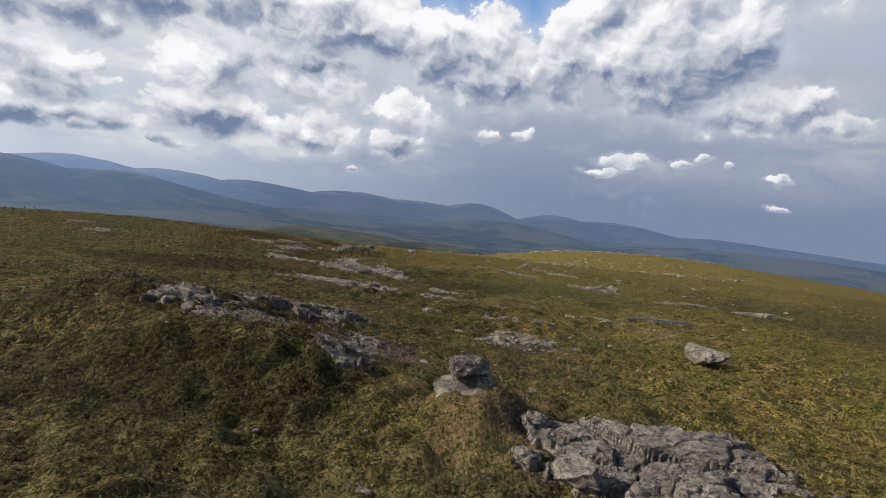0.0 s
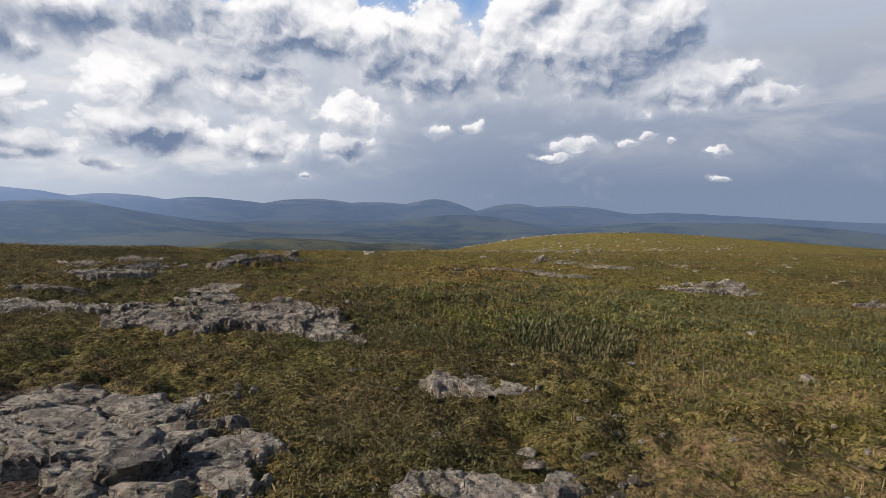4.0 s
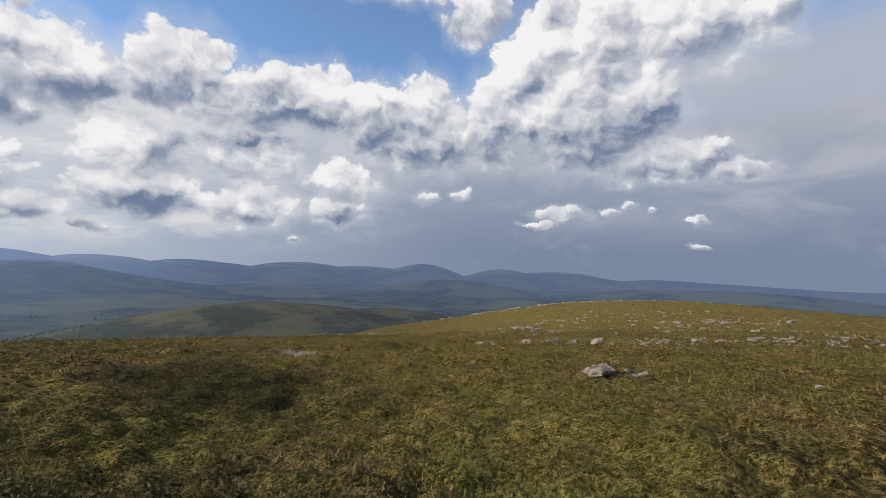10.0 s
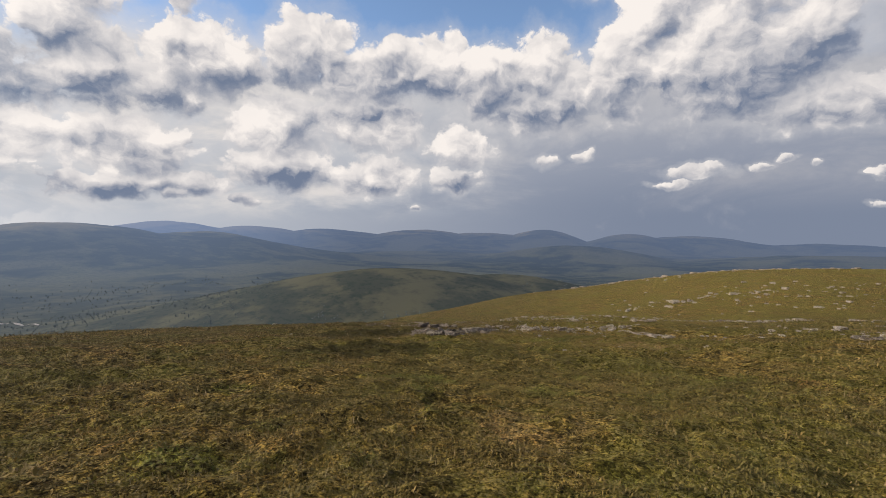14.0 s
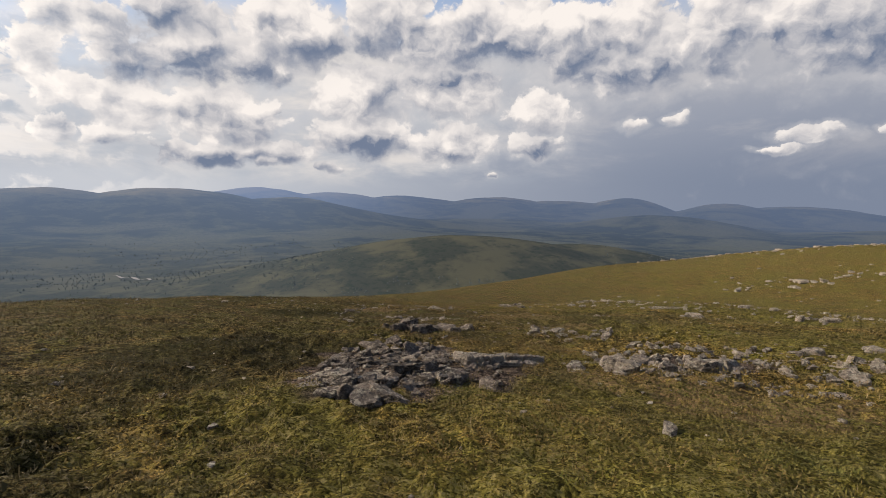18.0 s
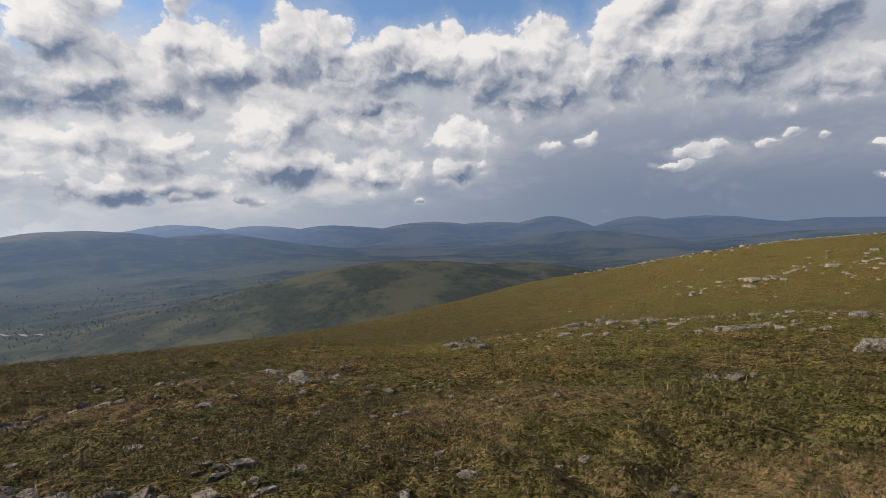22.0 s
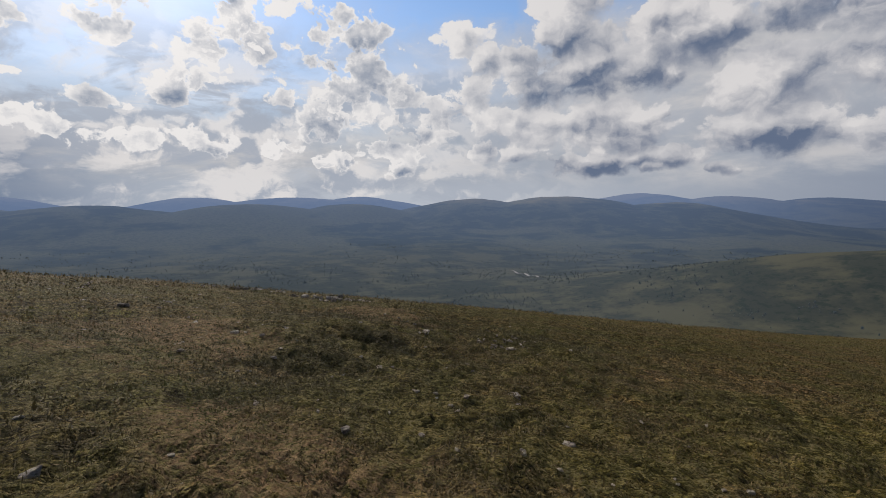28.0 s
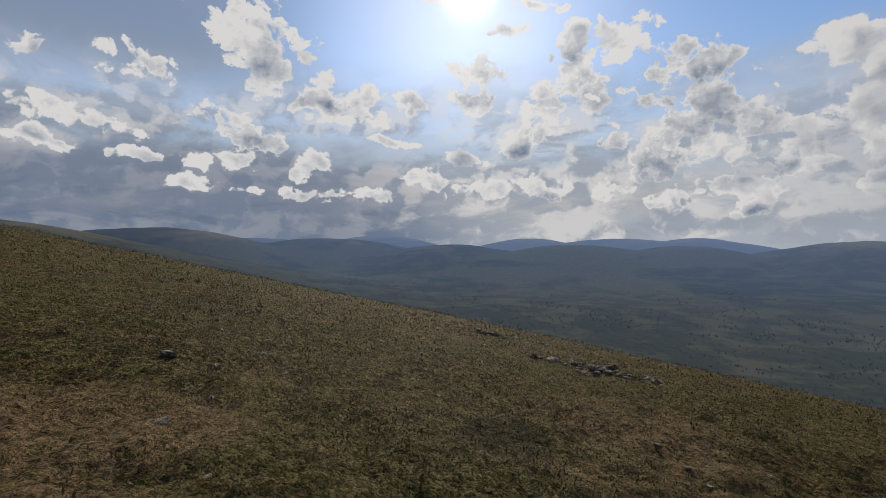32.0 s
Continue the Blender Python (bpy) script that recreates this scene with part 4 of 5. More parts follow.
def slab(seed, x, y, half, depth, turn, rise, cell, mat, label):
    """Bare bedrock: jointed plates that step and tilt, sinking into the turf at the rim."""
    rng = np.random.RandomState(seed)
    n, m_ = int(np.clip(half * 2.6 / 0.013, 60, 250)), int(np.clip(depth * 2.6 / 0.013, 50, 220))
    u, v = np.meshgrid(np.linspace(-1.3, 1.3, n) * half, np.linspace(-1.3, 1.3, m_) * depth, indexing="ij")
    z, coarse = np.zeros_like(u), float(np.clip(half / 1.1, 0.35, 1.0))
    # joints at two sizes, cutting slanted layers
    for part_, (size, deep, slope) in enumerate(((cell, 1.0, 0.05), (cell * 0.36, 0.4, 0.09))):
        count = int(np.clip(7.0 * half * depth / (size * size), 14, 420))
        pu, pv = rng.uniform(-1.3, 1.3, count) * half, rng.uniform(-1.3, 1.3, count) * depth
        wu, wv = u + 0.3 * size * lumps(u, v, size * 0.5, seed), v + 0.3 * size * lumps(u, v, size * 0.5, seed + 1)
        first, second, k = np.full(u.shape, 1e9), np.full(u.shape, 1e9), np.zeros(u.shape, int)
        for q in range(count):
            d = np.hypot((wu - pu[q]) / 2.1, wv - pv[q])
            closer = d < first
            second = np.where(closer, first, np.minimum(second, d))
            k = np.where(closer, q, k)
            first = np.where(closer, d, first)
        step, tu, tv = rng.uniform(-0.5, 0.5, count) * (rise if part_ == 0 else 0.022 * coarse), rng.normal(0, slope * 0.6, count), rng.normal(0.02, slope, count)
        z += step[k] + tu[k] * (u - pu[k]) + tv[k] * (v - pv[k])
        z -= 0.05 * deep * coarse * np.exp(-((second - first) / 0.014) ** 2) * (0.2 + rng.rand(count)[k])
    z += 0.022 * coarse * np.round(4 * lumps(u, v * 3.0, 0.24, seed + 6)) / 4 + 0.012 * lumps(u, v * 2.5, 0.06, seed + 3) + 0.008 * lumps(u, v, 0.022, seed + 2)
    rim = np.hypot(u / half, v / depth) + 0.7 * lumps(u, v, 0.35 * min(half, depth) + 0.12, seed + 4) + 0.4 * lumps(u, v, 0.16, seed + 5) + 0.2 * lumps(u, v, 0.05, seed + 7)
    inside = smooth((1.12 - rim) / 0.2)
    c, s = math.cos(radians(turn)), math.sin(radians(turn))
    X, Y = x + u * c - v * s, y + u * s + v * c
    Z = height(X, Y) + swell(X, Y)[0] + 0.01 + (rise * 0.45 + z) * inside - 0.25 * (1 - inside)
    ob = grid_mesh("bedrock_slab", X, Y, Z, mat, soft=False)
    return tagged(ob, label, "bedrock", "bare bedrock in the heath")


# seed, x, y, half length, half depth, turn, rise, plate size
for row in [(1, -0.85, 5.2, 0.6, 0.95, 15, 0.04, 0.40), (19, -2.0, 4.95, 1.0, 0.4, -8, 0.05, 0.30), (24, 1.4, 7.35, 0.85, 0.38, -20, 0.06, 0.24), (2, -2.9, 6.4, 1.4, 0.6, 39, 0.08, 0.30), (4, -1.9, 6.9, 0.95, 0.65, 0, 0.10, 0.22),
            (8, -2.4, 15.1, 1.3, 0.5, -16, 0.10, 0.30), (9, -3.85, 19.8, 0.5, 0.45, 20, 0.14, 0.26), (29, -3.6, 20.8, 0.38, 0.55, 0, 0.10, 0.22), (30, -3.45, 21.75, 0.5, 0.3, -10, 0.08, 0.25), (11, -6.7, 21.5, 0.8, 0.4, -21, 0.10, 0.25)]:
    slab(*row, ROCK_DARK, "dark weathered bedrock with cracks and grey lichen")
for row in [(15, -9.3, 51.0, 0.7, 0.4, 40, 0.20, 0.35)]:
    slab(*row, ROCK_BLACK, "black shattered bedrock with deep cracks")
for row in [(3, 1.75, 3.2, 1.1, 0.62, 12, 0.10, 0.55), (5, 3.7, 10.35, 0.65, 0.24, -32, 0.08, 0.3), (6, -2.75, 11.75, 1.5, 1.0, -8, 0.05, 0.6),
            (7, 0.1, 11.0, 0.40, 0.25, -9, 0.05, 0.2), (10, -5.7, 18.4, 0.65, 0.4, 0, 0.10, 0.3), (12, -6.8, 33.4, 0.4, 0.25, -8, 0.015, 0.3),
            (16, 0.3, 12.7, 0.5, 0.2, -11, 0.06, 0.25), (18, -7.35, 48.35, 0.55, 0.36, 42, 0.14, 0.3)]:
    slab(*row, ROCK_PALE, "pale cracked bedrock slab patched with lichen")

def peat_pool(seed, x, y, half, depth, turn):
    """A wet black peat hollow with a little standing water."""
    m, nt, bsdf = material("wet_peat")
    pos = nt.nodes.new("ShaderNodeNewGeometry").outputs["Position"]
    wet = ramp_node(nt, noise_node(nt, pos, 3.5, 5, 0.65), 0.48, 0.56)
    nt.links.new(mix_node(nt, noise_node(nt, pos, 30.0, 5, 0.7), (0.009, 0.007, 0.006), (0.050, 0.036, 0.026)), bsdf.inputs["Base Color"])
    nt.links.new(math_node(nt, "SUBTRACT", 0.85, math_node(nt, "MULTIPLY", wet, 0.5)), bsdf.inputs["Roughness"])
    rough_ = math_node(nt, "MULTIPLY", noise_node(nt, pos, 22.0, 6, 0.7), math_node(nt, "SUBTRACT", 1.0, wet))
    nt.links.new(bump(nt, rough_, 1.0, 0.05), bsdf.inputs["Normal"])
    u, v = np.meshgrid(np.linspace(-1.2, 1.2, 70) * half, np.linspace(-1.2, 1.2, 50) * depth, indexing="ij")
    c, s = math.cos(radians(turn)), math.sin(radians(turn))
    X, Y = x + u * c - v * s, y + u * s + v * c
    rim = np.hypot(u / half, v / depth) + 0.7 * lumps(u, v, 0.35, seed) + 0.4 * lumps(u, v, 0.12, seed + 1)
    Z = height(X, Y) + swell(X, Y)[0] + 0.05 - 0.3 * smooth((rim - 0.8) / 0.25) + 0.03 * lumps(u, v, 0.09, seed + 2) * smooth((rim - 0.35) / 0.2)
    return tagged(grid_mesh("water", X, Y, Z, m), "black wet peat hollow with a little standing water", "pool", kind="structure")


peat_pool(77, 5.7, 11.5, 0.85, 0.5, -8)

# small ledges that break through the turf
rng = np.random.RandomState(17)
for k, (x, y) in enumerate([(-5.4, 16.5), (-6.0, 18.9), (-3.0, 16.1), (-2.9, 14.6), (-1.8, 14.8), (-1.2, 14.4), (3.9, 20.9), (6.4, 24.0), (6.2, 18.7), (3.0, 21.9),
                            (-3.4, 16.9), (-4.8, 15.3), (9.1, 17.0), (1.6, 8.7), (-7.7, 20.8), (-6.0, 19.9), (-11.9, 16.4), (-14.5, 19.0), (6.5, 18.6), (11.3, 15.9),
                            (-3.2, 61.9), (-9.1, 62.1), (-2.4, 48.0), (5.1, 57.0), (2.7, 46.3), (-12.2, 58.6)]):
    far = 1.0 + 0.05 * abs(y - 10) if y < 26 else 1.2
    slab(200 + k, x, y, rng.uniform(0.35, 0.75) * far, rng.uniform(0.14, 0.26) * far, rng.normal(-12, 14), 0.07, 0.22,
         ROCK_PALE if k % 3 else ROCK_DARK, "low ledge of weathered bedrock in the turf")

# seed, x, y, half length, half depth, turn, how many, size
for row in [(21, 1.3, 6.9, 0.65, 0.5, -22, 60, 0.055), (22, 6.9, 19.7, 0.7, 0.5, -29, 12, 0.16), (23, 0.5, 11.3, 0.4, 0.3, 0, 9, 0.05),
            (25, 5.4, 25.7, 1.1, 1.2, -16, 18, 0.16), (26, 1.6, 21.2, 0.9, 0.6, 24, 8, 0.09), (31, -9.8, 53.4, 0.65, 0.4, 22, 28, 0.065),
            (32, -12.1, 53.6, 0.8, 0.4, 25, 19, 0.058), (33, -8.7, 46.8, 0.45, 0.5, 23, 10, 0.10), (34, -10.7, 53.3, 0.35, 0.3, 23, 7, 0.08),
            (35, -3.6, 20.6, 0.5, 1.2, 0, 19, 0.07), (67, -13.9, 54.9, 0.5, 0.3, 40, 12, 0.05), (68, -13.2, 56.8, 0.5, 0.3, 30, 12, 0.05), (69, -11.2, 58.0, 0.6, 0.35, 20, 16, 0.05), (36, -11.1, 57.1, 0.4, 0.35, 45, 14, 0.058), (37, -12.7, 54.9, 0.35, 0.3, 60, 11, 0.065)]:
    outcrop(*row)
for row in [(28, -8.6, 47.8, 0.8, 2.0, 15, 290, 0.08), (29, -7.6, 47.6, 0.45, 0.9, 21, 90, 0.06), (30, -9.2, 51.3, 0.75, 0.45, 30, 22, 0.15)]:
    outcrop(*row, "black", "dark frost-shattered blocks with black lichen and deep gaps")
for row in [(41, 0.8, 37.2, 3.0, 1.0, -25, 34, 0.09), (42, 9.5, 37.5, 3.0, 2.0, -20, 44, 0.12), (43, 6.8, 60.7, 2.6, 2.0, -20, 50, 0.13),
            (44, 0.7, 60.5, 0.7, 0.5, -24, 9, 0.17), (45, -6.0, 48.4, 0.4, 0.4, 18, 9, 0.10), (46, -4.3, 49.8, 2.1, 1.7, 36, 270, 0.07),
            (47, -7.2, 52.2, 0.5, 0.4, 41, 8, 0.10), (48, -6.4, 52.4, 0.9, 0.6, 6, 46, 0.075), (49, 1.5, 73.0, 3.2, 2.4, 0, 60, 0.14),
            (50, -4.8, 66.8, 2.7, 1.6, 21, 70, 0.12), (51, -3.3, 58.0, 0.4, 0.4, 19, 5, 0.16), (52, -10.9, 57.4, 0.4, 0.4, 0, 6, 0.09),
            (53, -5.9, 56.3, 0.5, 0.4, 26, 7, 0.10)]:
    outcrop(*row, "pale", "pale lichened stones strewn over the heath")
for row in [(54, -12.7, 55.8, 0.45, 0.2, 58, 5, 0.09), (55, -11.5, 58.0, 0.3, 0.25, 66, 5, 0.10), (56, -10.6, 69.0, 2.0, 1.4, 80, 14, 0.16),
            (57, -9.3, 62.8, 0.4, 0.4, 59, 5, 0.15), (58, -12.6, 56.8, 0.3, 0.2, 85, 5, 0.08), (59, -8.7, 70.3, 1.6, 1.4, 70, 10, 0.16),
            (66, -9.4, 64.3, 0.5, 0.4, 20, 9, 0.11), (60, -27.4, 56.2, 0.35, 0.3, 0, 5, 0.05), (61, -30.2, 62.3, 1.6, 0.6, 110, 46, 0.10), (62, -22.0, 63.2, 0.9, 0.5, 114, 40, 0.045),
            (63, -29.0, 53.6, 2.2, 0.8, 20, 14, 0.06), (64, -33.5, 60.0, 1.6, 0.6, 110, 22, 0.09), (65, -1.3, 30.5, 0.4, 0.25, 0, 7, 0.13)]:
    outcrop(*row, "pale", "small pale stones in dry heath")

rng = np.random.RandomState(5)
for x, y, size, tone, shape, lift, label in [
        (0.36, 3.70, 0.25, "dark", "plate", 0.6, "dark lichened boulder perched on a low rock"), (0.32, 3.66, 0.30, "pale", "plate", 0.1, "low pale rock under a perched boulder"),
        (4.15, 6.85, 0.5, "pale", "plate", 0.25, "pale flat boulder in green heath"), (-0.1, 8.9, 0.17, "pale", "block", 0.1, "small grey stone in crowberry heath"),
        (3.0, 12.6, 0.13, "pale", "plate", 0.2, "small pale stone in dry grass"), (-4.9, 19.6, 0.16, "pale", "plate", 0.2, "pale stone beside an outcrop"),
        (-3.2, 22.05, 0.26, "dark", "block", 0.3, "dark square block on top of an outcrop"), (1.0, 2.75, 0.2, "pale", "block", 0.2, "pale stone with a dark hollow beside it"),
        (0.85, 3.5, 0.16, "pale", "plate", 0.2, "small lichened rock at a slab's edge"), (-1.45, 11.35, 0.26, "dark", "block", 0.05, "dark broken edge of a bedrock slab"),
        (-9.6, 51.1, 0.34, "black", "plate", 0.25, "large dark block at the head of a blockfield"), (-8.9, 51.3, 0.30, "black", "plate", 0.25, "dark tilted slab at the head of a blockfield"),
        (-7.75, 48.1, 0.28, "pale", "plate", 0.2, "pale tilted slab at the edge of a blockfield"), (-5.9, 48.5, 0.22, "pale", "block", 0.3, "pale sharp-edged block in heath"),
        (-1.71, 30.57, 0.34, "pale", "plate", 0.15, "pale grey boulder alone in green heath"),
        (-4.75, 49.15, 0.3, "pale", "plate", 0.35, "long pale slab over a dark hollow")]:
    pool = STONES[tone, shape, "fine"]
    ob = new("boulder", pool[rng.randint(len(pool))])
    ob.matrix_world = Matrix.LocRotScale((x, y, float(top(x, y)) + lift * size), Euler((rng.normal(0, 0.12), rng.normal(0, 0.12), rng.uniform(0, 6.28))), Vector((size, size, size)))
    tagged(ob, label, "rock")


FAR_STONES = [stone_mesh("stone", 91 + k, 0.5, 0, ROCK_PALE) for k in range(8)]


def strewn(name, seed, spots, count, size, label):
    """Stones too many and far to count, joined."""
    rng = np.random.RandomState(seed)
    verts, faces, at = [], [], 0
    pool = [(np.array([v.co for v in me.vertices]), np.array([p.vertices for p in me.polygons])) for me in FAR_STONES]
    for _ in range(count):
        x0, y0, rx, ry = spots[rng.randint(len(spots))]
        x, y = x0 + rng.normal() * rx, y0 + rng.normal() * ry
        co, fa = pool[rng.randint(len(pool))]
        a, s = rng.uniform(0, 6.28), size * math.exp(rng.normal(0, 0.5))
        ca, sa = math.cos(a), math.sin(a)
        p = co * s
        verts.append(np.stack([x + p[:, 0] * ca - p[:, 1] * sa, y + p[:, 0] * sa + p[:, 1] * ca, float(top(x, y)) + p[:, 2] + 0.05 * s], -1))
        faces.append(fa + at)
        at += len(co)
    me = bpy.data.meshes.new(name)
    me.from_pydata(np.concatenate(verts).tolist(), [], np.concatenate(faces).tolist())
    me.materials.append(ROCK_PALE)
    return tagged(new(name, me), label, "stones", kind="stuff")


strewn("summit_stones", 71, [(95, 165, 22, 10), (125, 175, 25, 12), (60, 165, 16, 9), (80, 147, 18, 4), (53, 152, 12, 4), (22, 170, 10, 6), (30, 110, 14, 5), (45, 95, 14, 4), (24, 70, 10, 3)], 1300, 0.27, "pale stones and low ledges strewn over the far summit")
strewn("slope_stones", 72, [(16, 50, 6, 2.0), (2.6, 48, 2.5, 0.8), (3.5, 38, 3.0, 0.6), (-4, 64.5, 2.5, 1.4), (-4, 64.5, 2.5, 1.4), (3, 62, 4, 1.2), (3, 62, 4, 1.2), (10, 60, 5, 1.0), (14, 45, 9, 12), (8, 75, 8, 16), (22, 62, 9, 16), (12, 28, 6, 6), (-2, 90, 8, 14)], 1100, 0.075, "small pale stones strewn over the slope")
strewn("heath_stones", 73, [(-1, 8, 2.5, 4), (-2, 15, 4, 4), (-8, 50, 2.5, 3), (-10, 55, 2, 2), (-5, 50, 2, 3), (3, 9, 2, 3), (-25, 58, 3, 3), (-12, 57, 3, 2), (-18, 59, 3, 2), (-4, 47, 3, 3)], 1300, 0.03, "pebbles and stone chips among the heath")

# ---------------------------------------------------------------- heath plants
def leaf_material(name, tones, dead, gloss=0.45):
    m, nt, bsdf = material(name)
    geo = nt.nodes.new("ShaderNodeNewGeometry")
    pos, rnd = geo.outputs["Position"], geo.outputs["Random Per Island"]
    patch = noise_node(nt, pos, 0.8, 5, 0.65, 0.5)
    col = mix_node(nt, ramp_node(nt, patch, 0.36, 0.64), tones[0], tones[1])
    col = mix_node(nt, ramp_node(nt, rnd, 0.35, 0.8), col, tones[2])
    col = mix_node(nt, math_node(nt, "MULTIPLY", math_node(nt, "SUBTRACT", 1.0, ramp_node(nt, rnd, 0.10, 0.50)), 0.75), col, (0.026, 0.024, 0.010))
    col = mix_node(nt, ramp_node(nt, rnd, 0.92, 0.98), col, dead)
    mats = noise_node(nt, vec_node(nt, "ADD", pos, (31.0, 7.0, 0.0)), 0.75, 8, 0.72, 0.25)
    col = mix_node(nt, math_node(nt, "MULTIPLY", ramp_node(nt, mats, 0.54, 0.64), 0.7), col, (0.080, 0.094, 0.022))
    col = mix_node(nt, math_node(nt, "MULTIPLY", ramp_node(nt, mats, 0.46, 0.36), 0.5), col, (0.165, 0.120, 0.072))
    rust = math_node(nt, "MULTIPLY", ramp_node(nt, noise_node(nt, pos, 0.5, 5, 0.7), 0.56, 0.72), 0.4)
    col = mix_node(nt, rust, col, (0.19, 0.085, 0.035))
    stand = noise_node(nt, pos, 0.38, 8, 0.74, 0.8)
    col = mix_node(nt, math_node(nt, "MULTIPLY", math_node(nt, "SUBTRACT", 1.0, ramp_node(nt, stand, 0.40, 0.53)), 0.5), col, (0.032, 0.032, 0.013))
    wide = noise_node(nt, pos, 0.085, 7, 0.72, 0.6)
    col = mix_node(nt, math_node(nt, "MULTIPLY", math_node(nt, "SUBTRACT", 1.0, ramp_node(nt, wide, 0.42, 0.54)), 0.4), col, (0.040, 0.042, 0.018))
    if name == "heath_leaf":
        # leaves brightened in colour over the same sunlit patches
        col = mix_node(nt, lush_sunlit(nt, pos), col, (1.50, 1.48, 1.15), "MULTIPLY")
        col = mix_node(nt, math_node(nt, "MULTIPLY", crowberry(nt, pos), 0.75), col, (0.030, 0.028, 0.011))
    nt.links.new(col, bsdf.inputs["Base Color"])
    bsdf.inputs["Roughness"].default_value = gloss
    bsdf.inputs["Specular IOR Level"].default_value = 0.12
    tr = nt.nodes.new("ShaderNodeBsdfTranslucent")
    nt.links.new(col, tr.inputs["Color"])
    mixer = nt.nodes.new("ShaderNodeMixShader")
    mixer.inputs[0].default_value = 0.10
    nt.links.new(bsdf.outputs[0], mixer.inputs[1])
    nt.links.new(tr.outputs[0], mixer.inputs[2])
    nt.links.new(mixer.outputs[0], nt.nodes["Material Output"].inputs["Surface"])
    return m


LEAF = leaf_material("heath_leaf", ((0.092, 0.070, 0.024), (0.122, 0.080, 0.033), (0.108, 0.079, 0.031)), (0.14, 0.105, 0.062), 0.8)
STRAW = leaf_material("dry_grass", ((0.182, 0.137, 0.0608), (0.144, 0.118, 0.0456), (0.251, 0.19, 0.0988)), (0.289, 0.228, 0.137), 0.9)
SEDGE = leaf_material("sedge", ((0.0988, 0.095, 0.0418), (0.122, 0.106, 0.0494), (0.144, 0.129, 0.0646)), (0.228, 0.182, 0.0988), 0.8)
GREEN = leaf_material("willow_leaf", ((0.066, 0.078, 0.026), (0.080, 0.086, 0.030), (0.105, 0.108, 0.048)), (0.17, 0.14, 0.07), 0.6)

DRY = [(1.5, 11.0, 1.0, 0.7), (2.6, 12.4, 1.0, 0.6), (-3.8, 44.3, 1.3, 0.8), (-11.5, 57.5, 1.5, 0.9), (-6.6, 53.4, 1.2, 0.7), (-6.9, 33.0, 1.2, 0.7), (-12.5, 55.5, 1.2, 0.7),
       (-18, 58.5, 1.4, 0.8), (-22, 58, 2.0, 1.2), (0.8, 3.6, 1.2, 0.9), (-5.0, 47.6, 1.4, 0.9), (-25, 62, 2.0, 1.2), (-8.0, 55.5, 1.2, 0.8), (4.6, 9.6, 1.2, 0.8)]


def dry_ground(x, y):
    """Where the heath has withered to straw and bare litter, 0 to 1."""
    out = np.zeros(np.shape(x))
    for dx, dy, rx, ry in DRY:
        out = np.maximum(out, smooth((1.15 - np.hypot((x - dx) / rx, (y - dy) / ry) + 0.9 * lumps(x, y, 0.5, 41) + 0.6 * lumps(x, y, 0.16, 42)) / 0.7))
    return out


def from_track(x, y):
    d = np.full(x.shape, 1e9)
    for (ax, ay), (bx, by) in zip(TRACK[:-1], TRACK[1:]):
        lx, ly = bx - ax, by - ay
        t = np.clip(((x - ax) * lx + (y - ay) * ly) / (lx * lx + ly * ly), 0, 1)
        d = np.minimum(d, np.hypot(x - ax - t * lx, y - ay - t * ly))
    return d


def scatter(rng, density, near, far):
    """Places on both sides of the track between two distances, so many to the square metre."""
    x0, x1, y0, y1 = TRACK[:, 0].min() - far, TRACK[:, 0].max() + far, TRACK[:, 1].min() - min(far, 3), TRACK[:, 1].max() + far
    n = int((x1 - x0) * (y1 - y0) * density)
    x, y = rng.uniform(x0, x1, n), rng.uniform(y0, y1, n)
    d = from_track(x, y)
    keep = (d >= near) & (d < far)
    return x[keep], y[keep]


def leaves(name, rng, x, y, z, length, width, lean, mat, label, category, fold=0.25):
    """Single leaves or blades, each a folded four-point blade, joined as one growth."""
    n = len(x)
    az_, tilt = rng.uniform(0, 2 * math.pi, n), np.clip(rng.normal(lean, 0.6, n), -0.2, 1.52)
    along = np.stack([np.cos(az_) * np.cos(tilt), np.sin(az_) * np.cos(tilt), np.sin(tilt)], -1)
    side = np.stack([-np.sin(az_), np.cos(az_), rng.normal(0, 0.35, n)], -1)
    up = np.cross(along, side)
    ln = (length * np.exp(rng.normal(0, 0.3, n)))[:, None]
    wd = (width * np.exp(rng.normal(0, 0.3, n)))[:, None]
    base = np.stack([x, y, z], -1)
    mid = base + along * ln * 0.5 - up * wd * fold
    co = np.stack([base, mid + side * wd * 0.5, base + along * ln, mid - side * wd * 0.5], 1).reshape(-1, 3)
    me = bpy.data.meshes.new(name)
    me.vertices.add(4 * n)
    me.vertices.foreach_set("co", co.astype(np.float32).ravel())
    me.loops.add(4 * n)
    me.loops.foreach_set("vertex_index", np.arange(4 * n, dtype=np.int32))
    me.polygons.add(n)
    me.polygons.foreach_set("loop_start", np.arange(0, 4 * n, 4, dtype=np.int32))
    me.update(calc_edges=True)
    me.materials.append(mat)
    return tagged(new(name, me), label, category, kind="stuff")


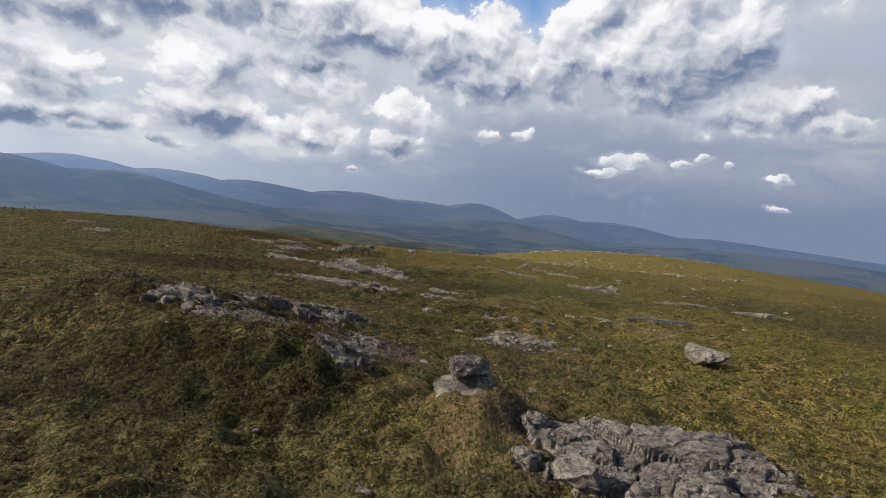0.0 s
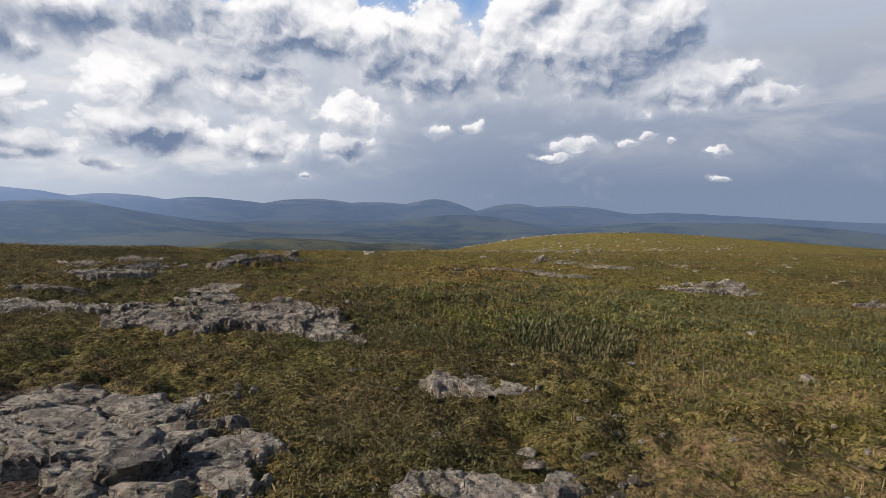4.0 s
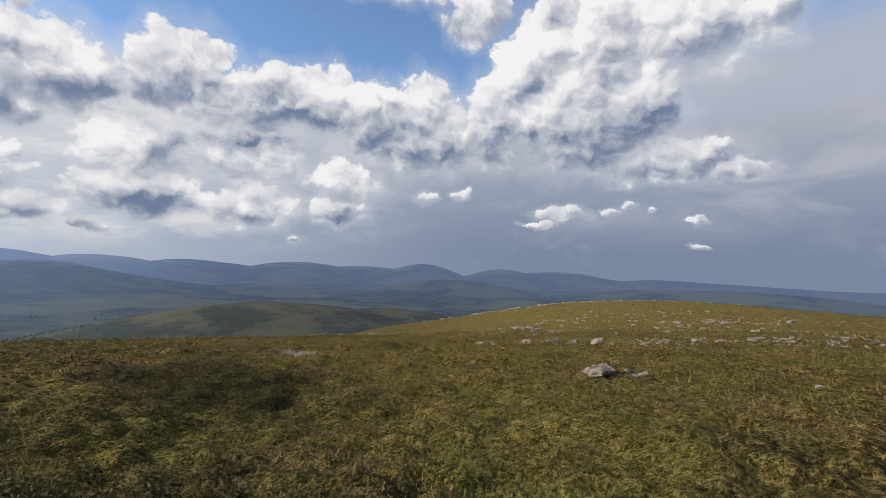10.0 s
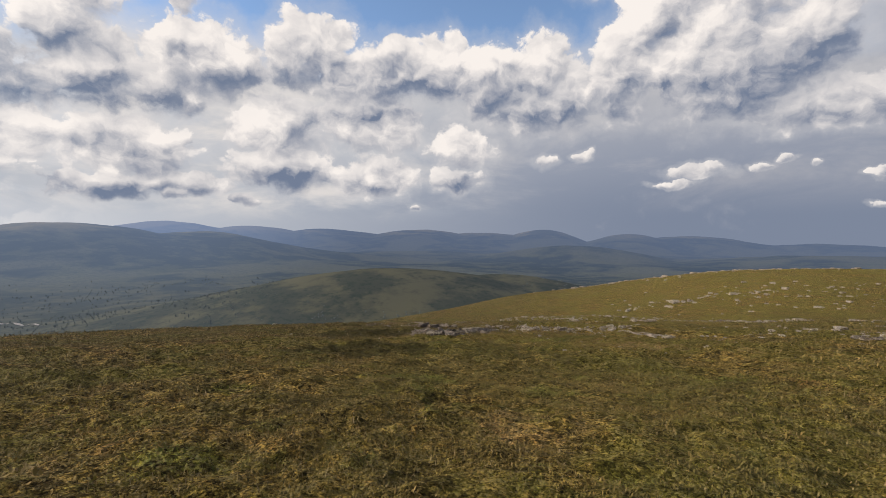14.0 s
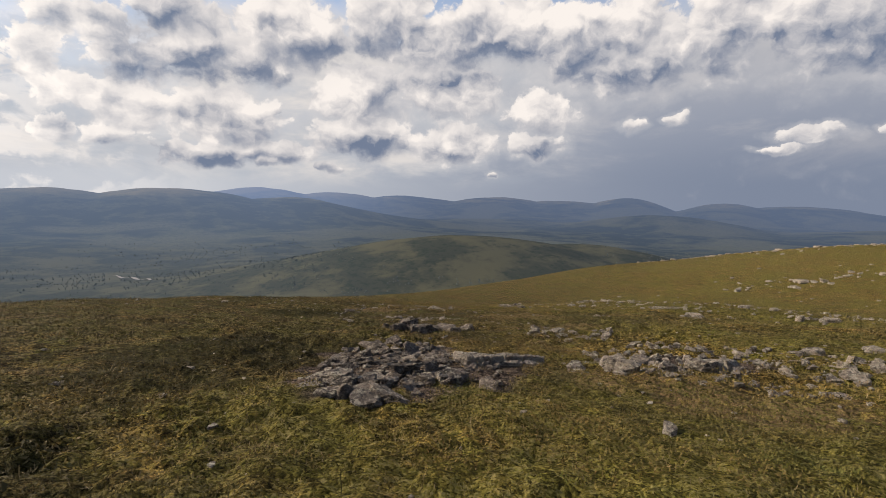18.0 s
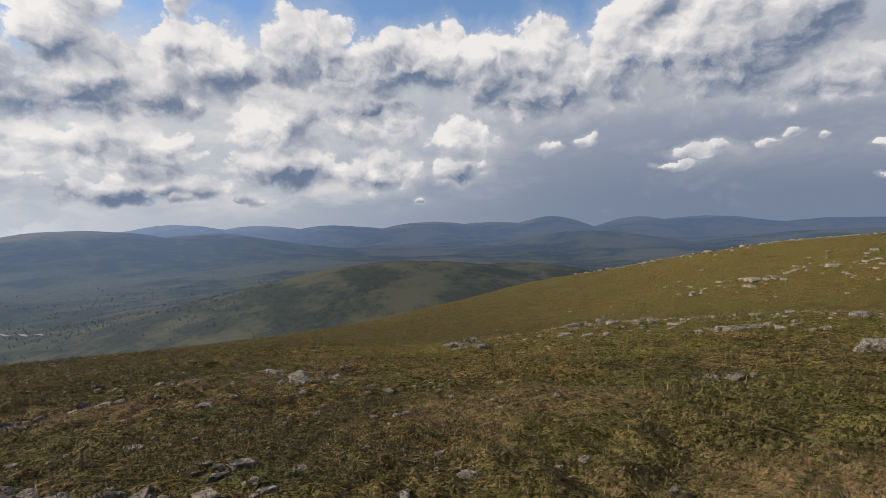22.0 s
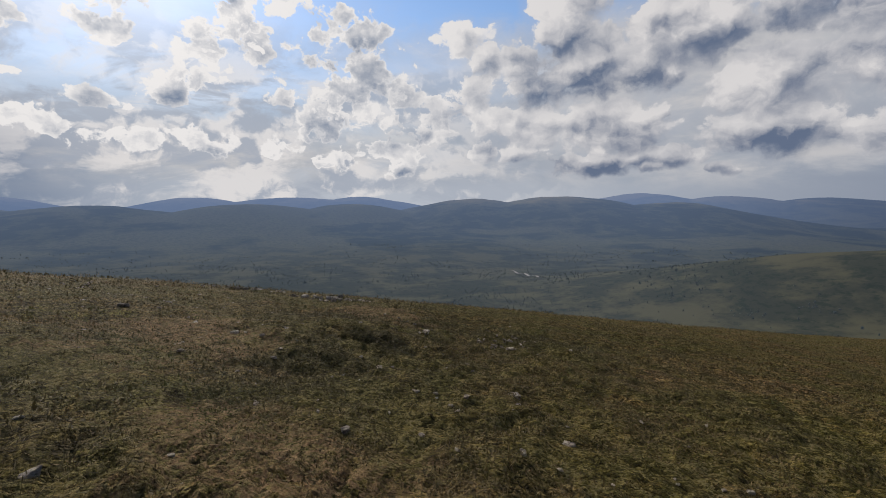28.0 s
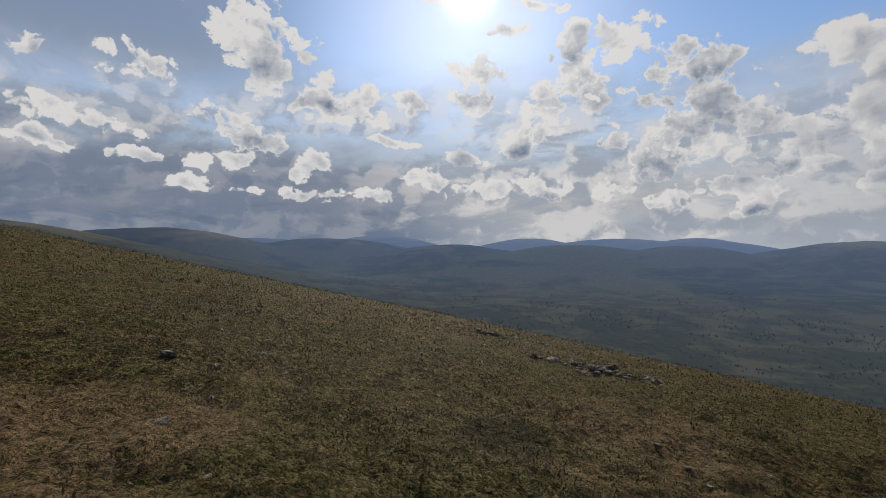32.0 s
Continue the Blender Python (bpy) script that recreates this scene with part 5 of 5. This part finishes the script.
def grow(name, seed, bands, mat, label, category, clump=0.35, lean=0.7, hold=0.6):
    """bands: near, far, density, leaf length, leaf width, height of the growth."""
    rng = np.random.RandomState(seed)
    parts = []
    for near, far, density, length, width, tall in bands:
        x, y = scatter(rng, density, near, far)
        thick = 1.2 * lumps(x, y, clump, seed) + 0.8 * lumps(x, y, clump * 3.3, seed + 1) + 0.45
        keep = (rng.rand(len(x)) < np.clip(thick * 2.1 + hold - 0.95, 0.03, 1)) & (rng.rand(len(x)) > 0.93 * bare(x, y)) & (rng.rand(len(x)) > (0.4 * dry_ground(x, y) if tall > 0.05 else 0 * x))
        x, y, thick = x[keep], y[keep], thick[keep]
        z = top(x, y) + tall * np.clip(thick, 0, 1.2) * rng.rand(len(x)) ** 0.7
        parts.append((x, y, z, np.full(len(x), length), np.full(len(x), width)))
    x, y, z, length, width = (np.concatenate(c) for c in zip(*parts))
    return leaves(name, rng, x, y, z, length, width, lean, mat, label, category)


grow("heath_leaves", 101, [(0, 2.2, 2400, 0.024, 0.0085, 0.055), (2.2, 5, 800, 0.032, 0.012, 0.06), (5, 14, 125, 0.045, 0.020, 0.07), (14, 42, 16, 0.08, 0.035, 0.08)],
     LEAF, "low crowberry and bilberry heath leaves", "heath", 0.32, 0.55, 0.75)
grow("dry_stems", 102, [(0, 3, 190, 0.055, 0.004, 0.04), (3, 8, 60, 0.08, 0.006, 0.03), (8, 24, 6, 0.13, 0.012, 0.04)],
     STRAW, "dry straw-coloured grass stems and dead twigs", "dry grass", 0.6, 0.75, 0.45)


def meadow(name, seed, x0, y0, rx, ry, count, length, width, mat, label):
    rng = np.random.RandomState(seed)
    a, r = rng.uniform(0, 6.283, count), np.sqrt(rng.rand(count))
    x, y = x0 + rx * r * np.cos(a), y0 + ry * r * np.sin(a)
    keep = rng.rand(count) < np.clip(1.3 * (lumps(x, y, 0.6, seed) + lumps(x, y, 1.8, seed + 1) + 0.6), 0, 1)
    x, y = x[keep], y[keep]
    return leaves(name, rng, x, y, top(x, y) - 0.01, np.full(len(x), length), np.full(len(x), width), 1.15, mat, label, "grass")


meadow("grass_tufts", 111, 3.6, 15.0, 4.0, 2.8, 22000, 0.05, 0.005, SEDGE, "grey-green and straw grass tufts in a damp hollow")
meadow("willow_scrub", 112, 3.2, 15.6, 4.4, 2.8, 60000, 0.034, 0.016, GREEN, "low grey-green willow scrub leaves")
meadow("willow_scrub", 113, 1.6, 14.3, 0.7, 0.8, 7000, 0.05, 0.02, GREEN, "darker green willow bush")
meadow("sedge", 114, -1.5, 20.5, 3.5, 3.5, 9000, 0.08, 0.004, STRAW, "thin sedge blades among heath")

# bare grit shows in the ground's own colour; litter also stands for leaf shade
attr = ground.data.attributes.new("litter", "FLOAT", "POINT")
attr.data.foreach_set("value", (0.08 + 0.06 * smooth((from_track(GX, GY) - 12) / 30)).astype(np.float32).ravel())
attr = ground.data.attributes.new("dry", "FLOAT", "POINT")
attr.data.foreach_set("value", (0.8 * dry_ground(GX, GY)).astype(np.float32).ravel())
attr = ground.data.attributes.new("bare", "FLOAT", "POINT")
attr.data.foreach_set("value", bare(GX, GY).astype(np.float32).ravel())

# ---------------------------------------------------------------- valley woods and river
def far_trees():
    """Small birches and pines dotted over the valley, too many to count."""
    rng = np.random.RandomState(9)
    n = 20000
    a = np.radians(rng.uniform(-12, 118, n))
    r = np.exp(rng.uniform(math.log(320), math.log(1500), n))
    x, y = -r * np.sin(a), r * np.cos(a)
    thick = lumps(x, y, 90, 21) + lumps(x, y, 30, 22)
    keep = (thick > 0.18) | (rng.rand(n) < 0.10)
    z = height(x, y)
    keep &= (z < -48) & (np.hypot(x + 155, y - 745) > 170)
    x, y, z, r = x[keep], y[keep], z[keep], r[keep]
    verts, faces = [], []
    for k in range(len(x)):
        h, w, at = rng.uniform(0.8, 2.0) * (1 + r[k] / 1500), rng.uniform(0.35, 0.75) * (1 + r[k] / 1500), len(verts)
        for lv, (f, q) in enumerate(((0.0, 0.25), (0.25, 1.0), (0.6, 0.8), (1.0, 0.08))):
            for c in range(5):
                t = 6.283 * c / 5 + lv
                d = w * q * rng.uniform(0.6, 1.25)
                verts.append((x[k] + d * math.cos(t), y[k] + d * math.sin(t), z[k] + h * (f + rng.uniform(-0.06, 0.06))))
        for lv in range(3):
            for c in range(5):
                b = at + lv * 5
                faces.append((b + c, b + (c + 1) % 5, b + 5 + (c + 1) % 5, b + 5 + c))
    me = bpy.data.meshes.new("valley_trees")
    me.from_pydata(verts, [], faces)
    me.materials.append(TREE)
    return tagged(new("valley_trees", me), "sparse dark birches and pines in the valley", "woods", kind="stuff")


def tree_material():
    m, nt, bsdf = material("far_tree")
    rnd = nt.nodes.new("ShaderNodeNewGeometry").outputs["Random Per Island"]
    nt.links.new(mix_node(nt, rnd, (0.0351, 0.0437, 0.0343), (0.0663, 0.0749, 0.0507)), bsdf.inputs["Base Color"])
    bsdf.inputs["Roughness"].default_value = 1.0
    # valley haze on the trees, put in as an even bluish glow
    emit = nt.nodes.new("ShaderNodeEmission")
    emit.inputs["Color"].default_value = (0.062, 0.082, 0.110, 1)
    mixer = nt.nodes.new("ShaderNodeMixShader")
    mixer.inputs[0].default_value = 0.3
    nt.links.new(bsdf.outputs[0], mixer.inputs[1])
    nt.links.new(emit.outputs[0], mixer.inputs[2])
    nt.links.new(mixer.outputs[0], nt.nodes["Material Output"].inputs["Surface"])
    return m


TREE = tree_material()
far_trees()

sand, nt, bsdf = material("river_sand")
pos = nt.nodes.new("ShaderNodeNewGeometry").outputs["Position"]
nt.links.new(mix_node(nt, noise_node(nt, pos, 0.05, 4), (0.085, 0.080, 0.070), (0.150, 0.140, 0.125)), bsdf.inputs["Base Color"])
t = np.linspace(0, 1, 60)
ra, rb = np.radians(47.2 + 3.4 * t), 860 + 130 * t + 14 * np.sin(t * 15)
cx, cy = -rb * np.sin(ra), rb * np.cos(ra)
wd = 0.4 + 1.7 * np.abs(np.sin(t * 9 + 1)) * (lumps(cx, cy, 40, 3) + 0.5)
RX, RY = np.stack([cx - wd, cx, cx + wd], 1), np.stack([cy - wd, cy, cy + wd], 1)
tagged(grid_mesh("water", RX, RY, height(RX, RY) + 1.2, sand), "pale sandy river bends on the valley floor", "river", kind="structure")
